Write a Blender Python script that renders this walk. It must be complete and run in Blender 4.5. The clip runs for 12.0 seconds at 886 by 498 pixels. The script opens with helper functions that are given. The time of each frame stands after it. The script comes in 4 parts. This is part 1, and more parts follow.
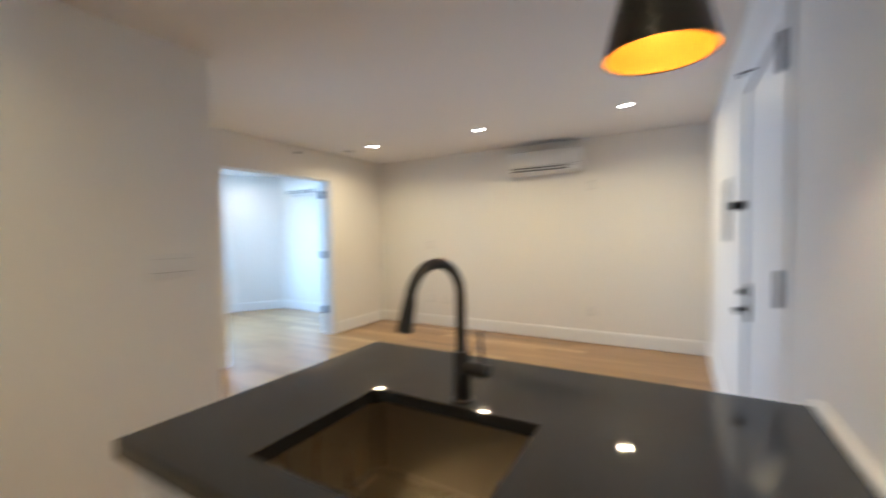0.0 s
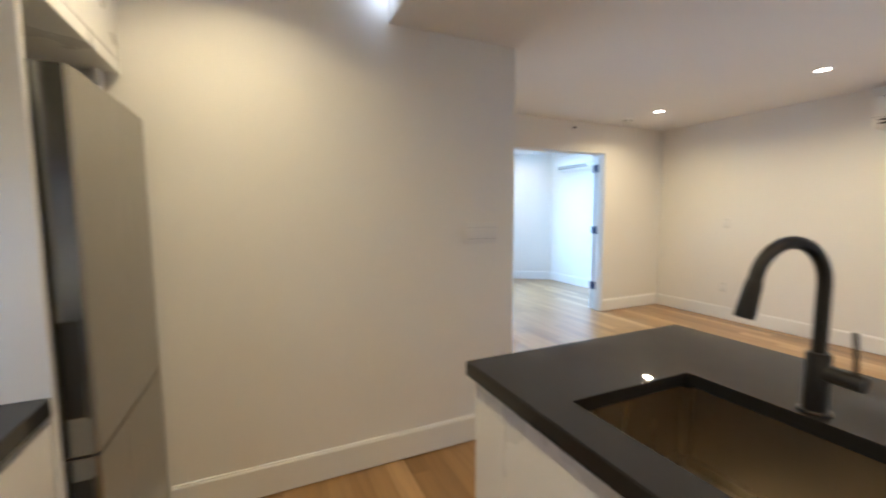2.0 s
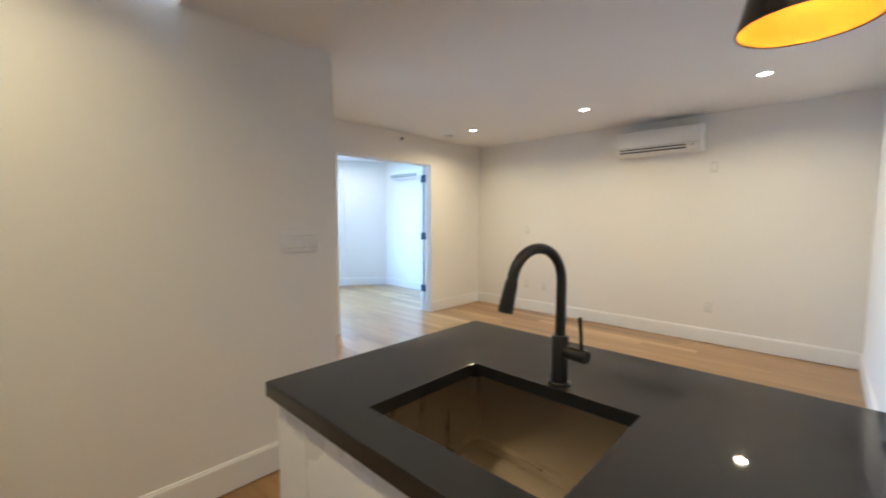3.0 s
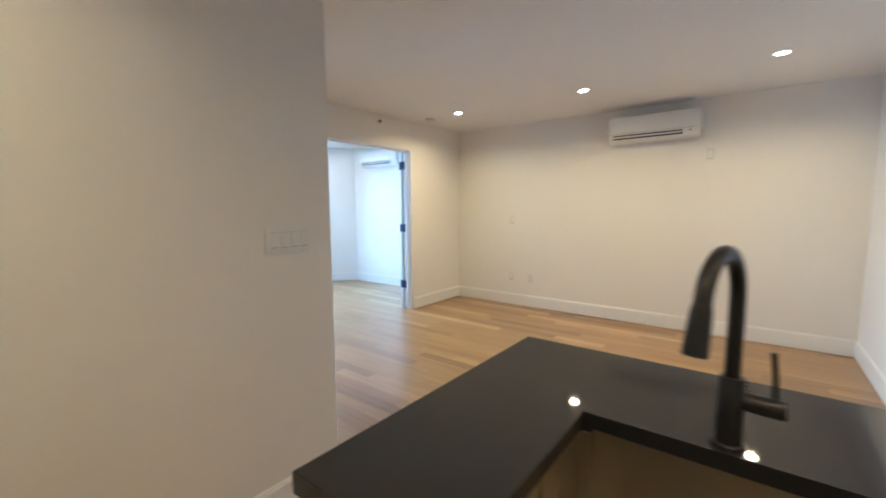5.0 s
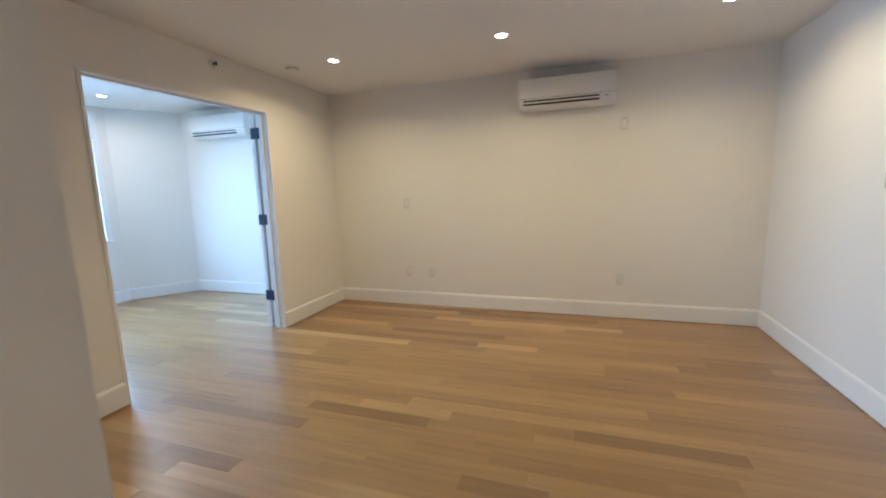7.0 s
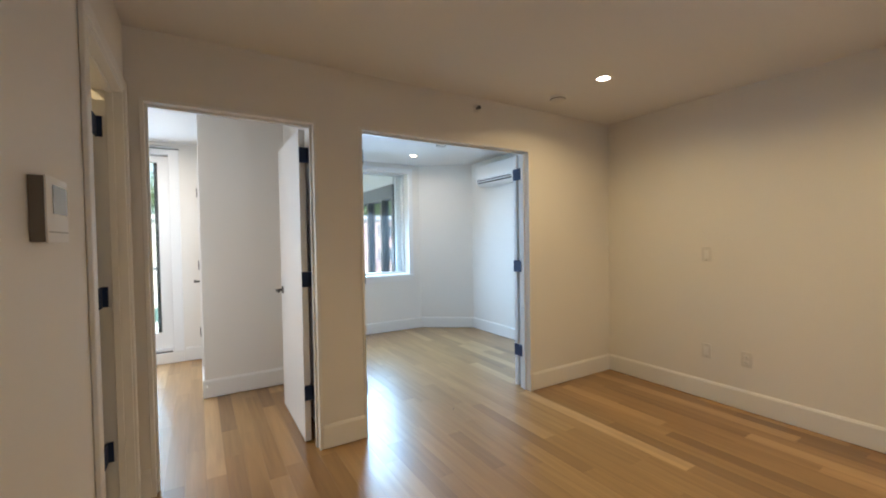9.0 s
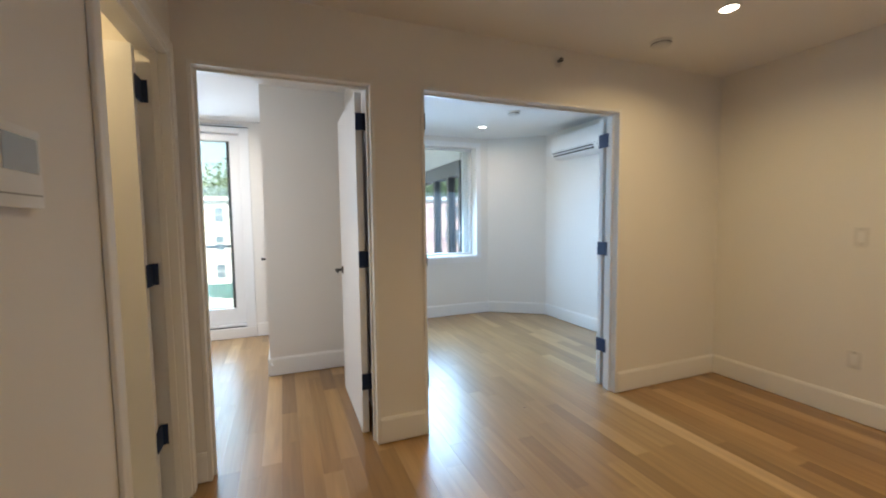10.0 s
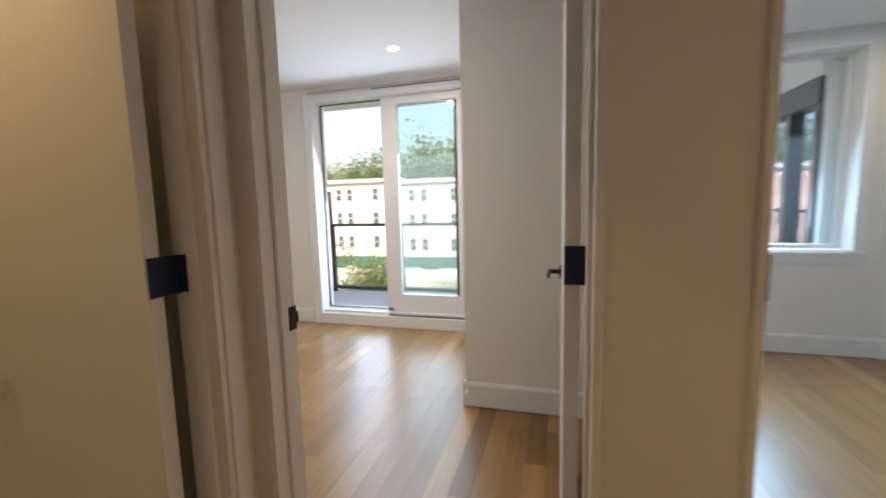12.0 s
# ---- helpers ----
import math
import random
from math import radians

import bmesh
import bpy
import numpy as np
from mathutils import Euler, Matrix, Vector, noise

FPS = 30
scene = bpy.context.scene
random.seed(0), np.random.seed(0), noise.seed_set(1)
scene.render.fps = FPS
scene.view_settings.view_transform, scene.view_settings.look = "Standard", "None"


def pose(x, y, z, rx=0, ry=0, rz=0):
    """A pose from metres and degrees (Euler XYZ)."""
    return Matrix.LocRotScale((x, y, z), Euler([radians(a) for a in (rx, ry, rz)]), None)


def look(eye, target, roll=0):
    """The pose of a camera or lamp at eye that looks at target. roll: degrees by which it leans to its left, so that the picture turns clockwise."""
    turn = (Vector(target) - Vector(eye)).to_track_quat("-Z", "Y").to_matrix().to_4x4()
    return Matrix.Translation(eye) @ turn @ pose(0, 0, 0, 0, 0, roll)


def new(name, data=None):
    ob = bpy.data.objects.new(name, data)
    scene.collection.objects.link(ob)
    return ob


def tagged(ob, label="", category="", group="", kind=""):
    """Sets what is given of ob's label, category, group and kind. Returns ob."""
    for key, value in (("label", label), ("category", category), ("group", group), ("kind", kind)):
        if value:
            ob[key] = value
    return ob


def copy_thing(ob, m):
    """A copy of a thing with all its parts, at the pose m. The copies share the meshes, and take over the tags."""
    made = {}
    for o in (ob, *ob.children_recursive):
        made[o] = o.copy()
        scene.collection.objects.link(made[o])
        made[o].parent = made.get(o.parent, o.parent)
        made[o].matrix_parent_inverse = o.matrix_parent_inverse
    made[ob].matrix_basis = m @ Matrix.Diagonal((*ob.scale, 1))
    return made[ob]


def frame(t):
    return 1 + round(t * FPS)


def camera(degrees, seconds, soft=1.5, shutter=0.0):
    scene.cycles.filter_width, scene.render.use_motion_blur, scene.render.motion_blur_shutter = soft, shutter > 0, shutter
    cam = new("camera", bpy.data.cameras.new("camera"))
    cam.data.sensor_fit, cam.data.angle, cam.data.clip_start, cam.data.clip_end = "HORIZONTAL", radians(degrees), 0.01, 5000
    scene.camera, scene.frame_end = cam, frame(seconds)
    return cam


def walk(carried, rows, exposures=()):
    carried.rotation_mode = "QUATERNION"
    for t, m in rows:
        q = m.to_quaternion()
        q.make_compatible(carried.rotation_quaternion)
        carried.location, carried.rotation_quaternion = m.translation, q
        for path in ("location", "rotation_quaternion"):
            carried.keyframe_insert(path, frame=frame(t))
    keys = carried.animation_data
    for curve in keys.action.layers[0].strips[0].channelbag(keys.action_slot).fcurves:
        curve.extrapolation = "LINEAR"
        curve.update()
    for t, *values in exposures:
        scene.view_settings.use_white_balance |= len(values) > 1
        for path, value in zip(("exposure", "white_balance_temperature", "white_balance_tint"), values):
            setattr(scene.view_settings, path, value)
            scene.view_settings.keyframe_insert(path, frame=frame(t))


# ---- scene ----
cam = camera(95.3, 12.0, soft=1.9, shutter=0.5)
PATH = [
    (0, (0.476, 0.565, 1.35), (-0.522, 2.296, 1.273), -1.0),
    (0.1, (0.472, 0.549, 1.349), (-0.716, 2.131, 1.252), -1.7),
    (0.2, (0.468, 0.534, 1.348), (-0.838, 2.003, 1.228), -1.4),
    (0.3, (0.464, 0.518, 1.347), (-0.970, 1.855, 1.205), -1.1),
    (0.5, (0.457, 0.487, 1.345), (-1.195, 1.601, 1.172), -0.9),
    (1, (0.417, 0.419, 1.324), (-1.459, 1.056, 1.053), 0.4),
    (1.5, (0.405, 0.382, 1.358), (-1.522, 0.898, 1.209), -0.2),
    (2, (0.419, 0.425, 1.342), (-1.395, 1.247, 1.159), -0.3),
    (2.5, (0.463, 0.477, 1.347), (-1.091, 1.723, 1.161), 0.4),
    (3, (0.488, 0.513, 1.353), (-0.882, 1.962, 1.198), 0.1),
    (3.2, (0.503, 0.528, 1.358), (-0.792, 2.045, 1.207), 0.1),
    (4.8, (0.106, 0.608, 1.365), (-1.081, 2.209, 1.191), -1.0),
    (5, (0.002, 0.604, 1.353), (-1.213, 2.18, 1.15), -0.3),
    (5.5, (-0.219, 0.738, 1.328), (-1.554, 2.214, 1.133), -0.5),
    (6, (-0.467, 0.903, 1.329), (-1.677, 2.48, 1.106), 1.1),
    (6.2, (-0.628, 0.926, 1.327), (-1.679, 2.596, 1.094), -0.4),
    (6.5, (-0.717, 1.061, 1.323), (-1.523, 2.873, 1.066), -2.6),
    (6.7, (-0.746, 1.181, 1.335), (-1.33, 3.07, 1.033), -1.8),
    (8.3, (-0.922, 1.949, 1.311), (-2.392, 3.291, 1.112), -1.1),
    (8.5, (-0.926, 2.002, 1.309), (-2.52, 3.196, 1.125), -1.1),
    (9, (-0.957, 2.093, 1.343), (-2.667, 3.129, 1.293), -0.9),
    (9.5, (-1.025, 2.151, 1.333), (-2.804, 3.054, 1.188), -0.1),
    (10, (-1.269, 2.248, 1.315), (-3.123, 2.984, 1.177), -0.7),
    (10.5, (-1.548, 2.368, 1.314), (-3.465, 2.919, 1.167), -2.2),
    (11, (-1.861, 2.524, 1.315), (-3.848, 2.686, 1.157), 0.0),
    (11.5, (-2.244, 2.605, 1.281), (-4.228, 2.43, 1.098), -0.4),
    (12, (-2.632, 2.652, 1.253), (-4.543, 2.106, 1.032), -1.4),
]

EXPOSURE = [(0.0, 2.66, 5420, 11), (1.0, 2.76, 5330, 11), (2.2, 2.74, 5420, 12), (3.2, 2.70, 5270, 10), (6.0, 2.52, 5480, 11), (6.7, 2.36, 5430, 11), (8.3, 1.98, 6230, 13), (10.0, 1.84, 6400, 14), (11.0, 1.60, 6420, 16), (12.0, 1.36, 7020, 18)]
walk(cam, [(t, look(eye, target, roll)) for t, eye, target, roll in PATH], EXPOSURE)

# ---- world, sun and large lights ----
world = bpy.data.worlds.new("daylight")
scene.world = world
world.use_nodes = True
wn = world.node_tree.nodes
sky = wn.new("ShaderNodeTexSky")
sky.sky_type, sky.sun_disc = "NISHITA", False
sky.sun_elevation, sky.sun_rotation = radians(42), radians(70)
sky.altitude, sky.air_density, sky.dust_density = 20, 1.2, 5.0
wn["Background"].inputs["Strength"].default_value = 0.15
world.node_tree.links.new(sky.outputs["Color"], wn["Background"].inputs["Color"])

sun_data = bpy.data.lights.new("sun", "SUN")
sun_data.energy, sun_data.angle, sun_data.color = 4.0, radians(0.6), (1.0, 0.95, 0.88)
sun = new("sun", sun_data)
sun.matrix_world = look((30, 11, 29), (0, 0, 0))

LAMP_WARM = (1.0, 0.745, 0.365)
LAMP_COOL = (0.70, 0.84, 1.0)


def area_lamp(name, m, power, colour, sx, sy=None, spread=180.0):
    data = bpy.data.lights.new(name, "AREA")
    data.energy, data.color, data.spread = power, colour, radians(spread)
    data.shape, data.size = ("RECTANGLE" if sy else "DISK"), sx
    if sy:
        data.size_y = sy
    ob = new(name, data)
    ob.matrix_world = m
    return ob


# daylight of the sky, in the openings of the balcony door and the window
area_lamp("balcony_daylight", look((-6.64, 1.0, 1.3), (-4.4, 1.0, 0.5)), 16.0, (0.56, 0.77, 1.0), 1.4, 2.0)
area_lamp("window_daylight", look((-6.66, 4.0, 1.58), (-4.4, 4.0, 0.45)), 16.0, (0.41, 0.69, 1.0), 1.25, 1.35, spread=125)

LIVING_LAMPS = [(-2.807, 4.55), (-1.356, 4.55), (0.09, 4.50)]
KITCHEN_LAMPS = [(-1.02, 0.34), (0.25, 0.34)]
CEIL = 2.452
for x, y in LIVING_LAMPS:
    area_lamp("living_downlight_beam", look((x, y, CEIL - 0.012), (x, y, 0)), 2.25, LAMP_WARM, 0.075, spread=154)
for x, y in KITCHEN_LAMPS:
    area_lamp("kitchen_downlight_beam", look((x, y, CEIL - 0.012), (x, y, 0)), 1.25, LAMP_WARM, 0.075, spread=138)
for x, y, power in [(-5.663, 1.426, 3.2), (-4.35, 0.95, 3.2), (-5.742, 4.56, 1.7)]:
    area_lamp("bedroom_downlight_beam", look((x, y, CEIL - 0.012), (x, y, 0)), power, (1.0, 0.885, 0.71), 0.075, spread=170)
area_lamp("bath_downlight_beam", look((-2.98, 1.22, CEIL - 0.012), (-2.98, 1.22, 0)), 2.3, (1.0, 0.73, 0.34), 0.075, spread=180)
for x in (-0.65, -0.05):
    area_lamp("under_cabinet_beam", look((x, -0.48, 1.514), (x, -0.48, 0)), 0.19, LAMP_COOL, 0.10, 0.014)
bulb_data = bpy.data.lights.new("pendant_bulb_glow", "POINT")
bulb_data.energy, bulb_data.color, bulb_data.shadow_soft_size = 1.5, (1.0, 0.70, 0.36), 0.028
new("pendant_bulb_glow", bulb_data).location = (0.449, 1.395, 1.765)
beam_data = bpy.data.lights.new("pendant_beam", "SPOT")
beam_data.energy, beam_data.color, beam_data.shadow_soft_size = 0.75, (1.0, 0.70, 0.40), 0.02
beam_data.spot_size, beam_data.spot_blend = radians(128), 0.5
new("pendant_beam", beam_data).matrix_world = look((0.449, 1.395, 1.715), (0.449, 1.395, 0))


# ---- materials ----
def nodes_of(name):
    m = bpy.data.materials.new(name)
    m.use_nodes = True
    return m, m.node_tree.nodes, m.node_tree.links, m.node_tree.nodes["Principled BSDF"]


def material(name, base, rough=0.5, metal=0.0, vary=0.06, scale=3.0, bump=0.15, bump_scale=180.0, coat=0.0, rvary=0.08, stretch=(1, 1, 1)):
    """Principled surface with colour drift at a large scale, grain at a small one, and fine relief."""
    m, n, l, p = nodes_of(name)
    tc = n.new("ShaderNodeTexCoord")
    mp = n.new("ShaderNodeMapping")
    mp.inputs["Scale"].default_value = stretch
    l.new(tc.outputs["Object"], mp.inputs["Vector"])
    big, small = n.new("ShaderNodeTexNoise"), n.new("ShaderNodeTexNoise")
    big.inputs["Scale"].default_value, big.inputs["Detail"].default_value = scale, 5
    small.inputs["Scale"].default_value, small.inputs["Detail"].default_value = bump_scale, 3
    l.new(mp.outputs["Vector"], big.inputs["Vector"])
    l.new(mp.outputs["Vector"], small.inputs["Vector"])
    mix = n.new("ShaderNodeMix")
    mix.data_type = "RGBA"
    mix.inputs["A"].default_value = (*[c * (1 - vary) for c in base], 1)
    mix.inputs["B"].default_value = (*[min(1, c * (1 + vary)) for c in base], 1)
    add = n.new("ShaderNodeMath")
    add.operation = "MULTIPLY_ADD"
    add.inputs[1].default_value, add.inputs[2].default_value = 0.35, 0.0
    l.new(small.outputs["Fac"], add.inputs[0])
    both = n.new("ShaderNodeMath")
    both.operation = "MULTIPLY_ADD"
    both.inputs[1].default_value = 0.65
    l.new(big.outputs["Fac"], both.inputs[0])
    l.new(add.outputs[0], both.inputs[2])
    l.new(both.outputs[0], mix.inputs["Factor"])
    l.new(mix.outputs["Result"], p.inputs["Base Color"])
    rr = n.new("ShaderNodeMapRange")
    rr.inputs["To Min"].default_value, rr.inputs["To Max"].default_value = max(0.02, rough - rvary), min(1, rough + rvary)
    l.new(big.outputs["Fac"], rr.inputs["Value"])
    l.new(rr.outputs["Result"], p.inputs["Roughness"])
    p.inputs["Metallic"].default_value = metal
    p.inputs["Coat Weight"].default_value, p.inputs["Coat Roughness"].default_value = coat, 0.03
    if bump:
        bp = n.new("ShaderNodeBump")
        bp.inputs["Strength"].default_value, bp.inputs["Distance"].default_value = bump, 0.002
        l.new(small.outputs["Fac"], bp.inputs["Height"])
        l.new(bp.outputs["Normal"], p.inputs["Normal"])
    return m


def oak(name, by_object):
    """Satin-finished oak strip: tone by piece, long grain, pores and a few darker streaks."""
    m, n, l, p = nodes_of(name)
    tc = n.new("ShaderNodeTexCoord")
    if by_object:
        src = n.new("ShaderNodeObjectInfo").outputs["Random"]
    else:
        src = n.new("ShaderNodeNewGeometry").outputs["Random Per Island"]
    jump = n.new("ShaderNodeVectorMath")
    jump.operation = "SCALE"
    jump.inputs[0].default_value = (37.0, 61.0, 13.0)
    l.new(src, jump.inputs["Scale"])
    moved = n.new("ShaderNodeVectorMath")
    l.new(tc.outputs["Object"], moved.inputs[0])
    l.new(jump.outputs["Vector"], moved.inputs[1])
    tone = n.new("ShaderNodeValToRGB")
    tone.color_ramp.elements[0].color = (0.210, 0.110, 0.034, 1)
    tone.color_ramp.elements[1].color = (0.480, 0.295, 0.125, 1)
    for place, colour in ((0.16, (0.285, 0.155, 0.049, 1)), (0.5, (0.318, 0.176, 0.058, 1)), (0.84, (0.352, 0.200, 0.069, 1))):
        tone.color_ramp.elements.new(place).color = colour
    l.new(src, tone.inputs["Fac"])
    mp = n.new("ShaderNodeMapping")
    mp.inputs["Scale"].default_value = (0.8, 12.0, 1.0)
    l.new(moved.outputs["Vector"], mp.inputs["Vector"])
    grain = n.new("ShaderNodeTexNoise")
    grain.inputs["Scale"].default_value, grain.inputs["Detail"].default_value, grain.inputs["Distortion"].default_value = 2.2, 8, 0.6
    l.new(mp.outputs["Vector"], grain.inputs["Vector"])
    gr = n.new("ShaderNodeMapRange")
    gr.inputs["From Min"].default_value, gr.inputs["From Max"].default_value = 0.3, 0.75
    gr.inputs["To Min"].default_value, gr.inputs["To Max"].default_value = 1.14, 0.84
    l.new(grain.outputs["Fac"], gr.inputs["Value"])
    mul = n.new("ShaderNodeVectorMath")
    mul.operation = "SCALE"
    l.new(tone.outputs["Color"], mul.inputs[0])
    l.new(gr.outputs["Result"], mul.inputs["Scale"])
    l.new(mul.outputs["Vector"], p.inputs["Base Color"])
    rg = n.new("ShaderNodeMapRange")
    rg.inputs["To Min"].default_value, rg.inputs["To Max"].default_value = 0.28, 0.40
    p.inputs["Coat Weight"].default_value, p.inputs["Coat Roughness"].default_value = 0.55, 0.24
    l.new(grain.outputs["Fac"], rg.inputs["Value"])
    l.new(rg.outputs["Result"], p.inputs["Roughness"])
    bp = n.new("ShaderNodeBump")
    bp.inputs["Strength"].default_value, bp.inputs["Distance"].default_value = 0.12, 0.001
    l.new(grain.outputs["Fac"], bp.inputs["Height"])
    l.new(bp.outputs["Normal"], p.inputs["Normal"])
    return m


def glowing(name, colour, strength):
    m, n, l, p = nodes_of(name)
    p.inputs["Base Color"].default_value = (0.8, 0.8, 0.8, 1)
    p.inputs["Emission Color"].default_value = (*colour, 1)
    p.inputs["Emission Strength"].default_value = strength
    return m


def glass(name, colour, rough=0.0, veil=0.0):
    """Thin pane: clear transmission with a mirror-like gloss that grows at a slant."""
    m, n, l, p = nodes_of(name)
    tr, gl, mx, fr = n.new("ShaderNodeBsdfTransparent"), n.new("ShaderNodeBsdfGlossy"), n.new("ShaderNodeMixShader"), n.new("ShaderNodeLayerWeight")
    tr.inputs["Color"].default_value = (*colour, 1)
    gl.inputs["Roughness"].default_value = rough
    steep, gain = n.new("ShaderNodeMath"), n.new("ShaderNodeMath")
    steep.operation, gain.operation = "POWER", "MULTIPLY_ADD"
    steep.inputs[1].default_value, gain.inputs[1].default_value, gain.inputs[2].default_value = 5.0, 0.9, 0.035
    l.new(fr.outputs["Facing"], steep.inputs[0])
    l.new(steep.outputs[0], gain.inputs[0])
    l.new(gain.outputs[0], mx.inputs["Fac"])
    l.new(tr.outputs["BSDF"], mx.inputs[1])
    l.new(gl.outputs["BSDF"], mx.inputs[2])
    # pale translucent share puts haze over the outside view into the pane
    film, dm = n.new("ShaderNodeBsdfTranslucent"), n.new("ShaderNodeMixShader")
    film.inputs["Color"].default_value, dm.inputs["Fac"].default_value = (0.9, 0.93, 0.92, 1), veil
    l.new(mx.outputs["Shader"], dm.inputs[1])
    l.new(film.outputs["BSDF"], dm.inputs[2])
    l.new(dm.outputs["Shader"] if veil else mx.outputs["Shader"], n["Material Output"].inputs["Surface"])
    return m


def speckled(name):
    """Honed black engineered stone with fine pale grains and faint wipe marks."""
    m = material(name, (0.017, 0.0165, 0.016), 0.5, vary=0.25, scale=9, bump=0.0, bump_scale=700, rvary=0.05, coat=0.75)
    m.node_tree.nodes["Principled BSDF"].inputs["Specular IOR Level"].default_value = 0.12
    return m


WALL = material("wall_paint", (0.80, 0.775, 0.735), 0.55, vary=0.012, scale=1.4, bump=0.10, bump_scale=260)
CEILING = material("ceiling_paint", (0.80, 0.785, 0.77), 0.75, vary=0.012, scale=1.1, bump=0.08, bump_scale=220)
TRIM = material("trim_paint", (0.82, 0.81, 0.79), 0.32, vary=0.012, scale=4, bump=0.05, bump_scale=90)
DOOR = material("door_paint", (0.82, 0.82, 0.82), 0.35, vary=0.012, scale=3, bump=0.05, bump_scale=120)
OAK_PIECE, OAK_REST = oak("oak_piece", True), oak("oak_rest", False)
SUBFLOOR = material("subfloor", (0.13, 0.08, 0.04), 0.9, vary=0.2)
STONE = speckled("black_counter_stone")
LACQUER = material("white_lacquer", (0.80, 0.79, 0.79), 0.04, vary=0.01, scale=2, bump=0.006, bump_scale=40, rvary=0.03)
CABINET = material("white_cabinet_front", (0.80, 0.785, 0.765), 0.28, vary=0.012, scale=3, bump=0.03, bump_scale=120)
DARK_FRONT = material("dark_cabinet_front", (0.035, 0.030, 0.026), 0.30, vary=0.2, scale=4, bump=0.05, bump_scale=300)
STEEL = material("brushed_steel", (0.34, 0.328, 0.30), 0.30, metal=1.0, vary=0.08, scale=2, bump=0.10, bump_scale=30, stretch=(40, 40, 1))
SINK_STEEL = material("sink_steel", (0.45, 0.395, 0.32), 0.30, metal=1.0, vary=0.10, scale=2.2, bump=0.05, bump_scale=30, rvary=0.12, stretch=(1, 9, 1))
DARK_STEEL = material("dark_steel", (0.10, 0.10, 0.105), 0.35, metal=0.9, vary=0.1, bump=0.03)
MATTE_BLACK = material("matte_black_metal", (0.018, 0.017, 0.016), 0.34, metal=0.3, vary=0.2, scale=20, bump=0.04, bump_scale=400)
PENDANT_BLACK = material("pendant_black", (0.012, 0.011, 0.011), 0.28, vary=0.2, scale=12, bump=0.03, bump_scale=300)
GOLD = material("gold_leaf_inside", (0.95, 0.44, 0.012), 0.45, metal=0.15, vary=0.08, scale=25, bump=0.15, bump_scale=120)
TAPE = material("dark_blue_tape", (0.006, 0.024, 0.085), 0.6, vary=0.3, scale=30, bump=0.4, bump_scale=300)
BRONZE = material("dark_bronze", (0.06, 0.052, 0.045), 0.36, metal=0.8, vary=0.15, scale=30, bump=0.05)
HINGE_GREY = material("grey_hinge_metal", (0.11, 0.11, 0.115), 0.55, metal=0.35, vary=0.1, bump=0.03)
PLASTIC = material("white_plastic", (0.78, 0.77, 0.75), 0.35, vary=0.01, bump=0.02, bump_scale=300)
PLATE = material("warm_white_plate", (0.70, 0.68, 0.65), 0.35, vary=0.01, bump=0.02, bump_scale=300)
SOFT_LINE = material("soft_grey_line", (0.34, 0.33, 0.31), 0.5, vary=0.05, bump=0.0)
SLOT = material("dark_slot", (0.02, 0.02, 0.02), 0.6, vary=0.1, bump=0.0)
LCD = material("grey_lcd", (0.30, 0.33, 0.34), 0.2, vary=0.05, scale=10, bump=0.0)
BACKPLATE = material("taupe_plastic", (0.17, 0.145, 0.12), 0.5, vary=0.05, bump=0.05)
PANEL_GREY = material("grey_enamel", (0.23, 0.25, 0.26), 0.42, vary=0.05, scale=6, bump=0.05, bump_scale=160)
MARBLE = material("pale_marble", (0.74, 0.72, 0.69), 0.22, vary=0.06, scale=8, bump=0.0)
TILE = material("bath_tile", (0.42, 0.40, 0.37), 0.35, vary=0.1, scale=5, bump=0.03)
BLACK_FRAME = material("black_frame", (0.03, 0.032, 0.035), 0.4, vary=0.15, bump=0.05)
GREY_FRAME = material("charcoal_cladding", (0.09, 0.10, 0.115), 0.5, vary=0.12, bump=0.08)
VINYL = material("white_vinyl", (0.82, 0.83, 0.84), 0.35, vary=0.01, bump=0.02)
CONCRETE = material("balcony_concrete", (0.74, 0.74, 0.75), 0.6, vary=0.12, scale=5, bump=0.4, bump_scale=90)
STUCCO = material("outside_stucco", (0.74, 0.76, 0.79), 0.85, vary=0.05, scale=2, bump=0.4, bump_scale=120)
BROWN_WOOD = material("brown_screen_wood", (0.13, 0.075, 0.05), 0.7, vary=0.25, scale=6, bump=0.3, bump_scale=60, stretch=(1, 1, 0.1))
LENS = glowing("downlight_lens", (1.0, 0.90, 0.74), 6.0)
LED = glowing("cool_led_strip", (0.86, 0.93, 1.0), 1.3)
BULB = glowing("warm_bulb", (1.0, 0.66, 0.28), 1.2)
CLEAR = glass("clear_pane", (0.96, 0.985, 0.98), veil=0.010)
BAY_GLASS = glass("blue_grey_pane", (0.64, 0.73, 0.85), veil=0.01)
GREEN_GLASS = glass("greenish_double_pane", (0.89, 0.952, 0.942), veil=0.032)
EDGE_STEEL = material("dark_door_edge", (0.27, 0.28, 0.285), 0.20, metal=1.0, vary=0.1, bump=0.02)
BRICK_RED = material("far_red_render", (0.45, 0.27, 0.23), 0.9, vary=0.12, scale=0.4, bump=0.3, bump_scale=6)
BRICK_PINK = material("far_pale_render", (0.50, 0.455, 0.44), 0.9, vary=0.10, scale=0.4, bump=0.3, bump_scale=6)
BRICK_TAN = material("far_tan_siding", (0.46, 0.41, 0.365), 0.9, vary=0.10, scale=0.4, bump=0.3, bump_scale=6)
ROOF = material("far_roof", (0.22, 0.20, 0.19), 0.9, vary=0.2, scale=0.5, bump=0.3, bump_scale=8)
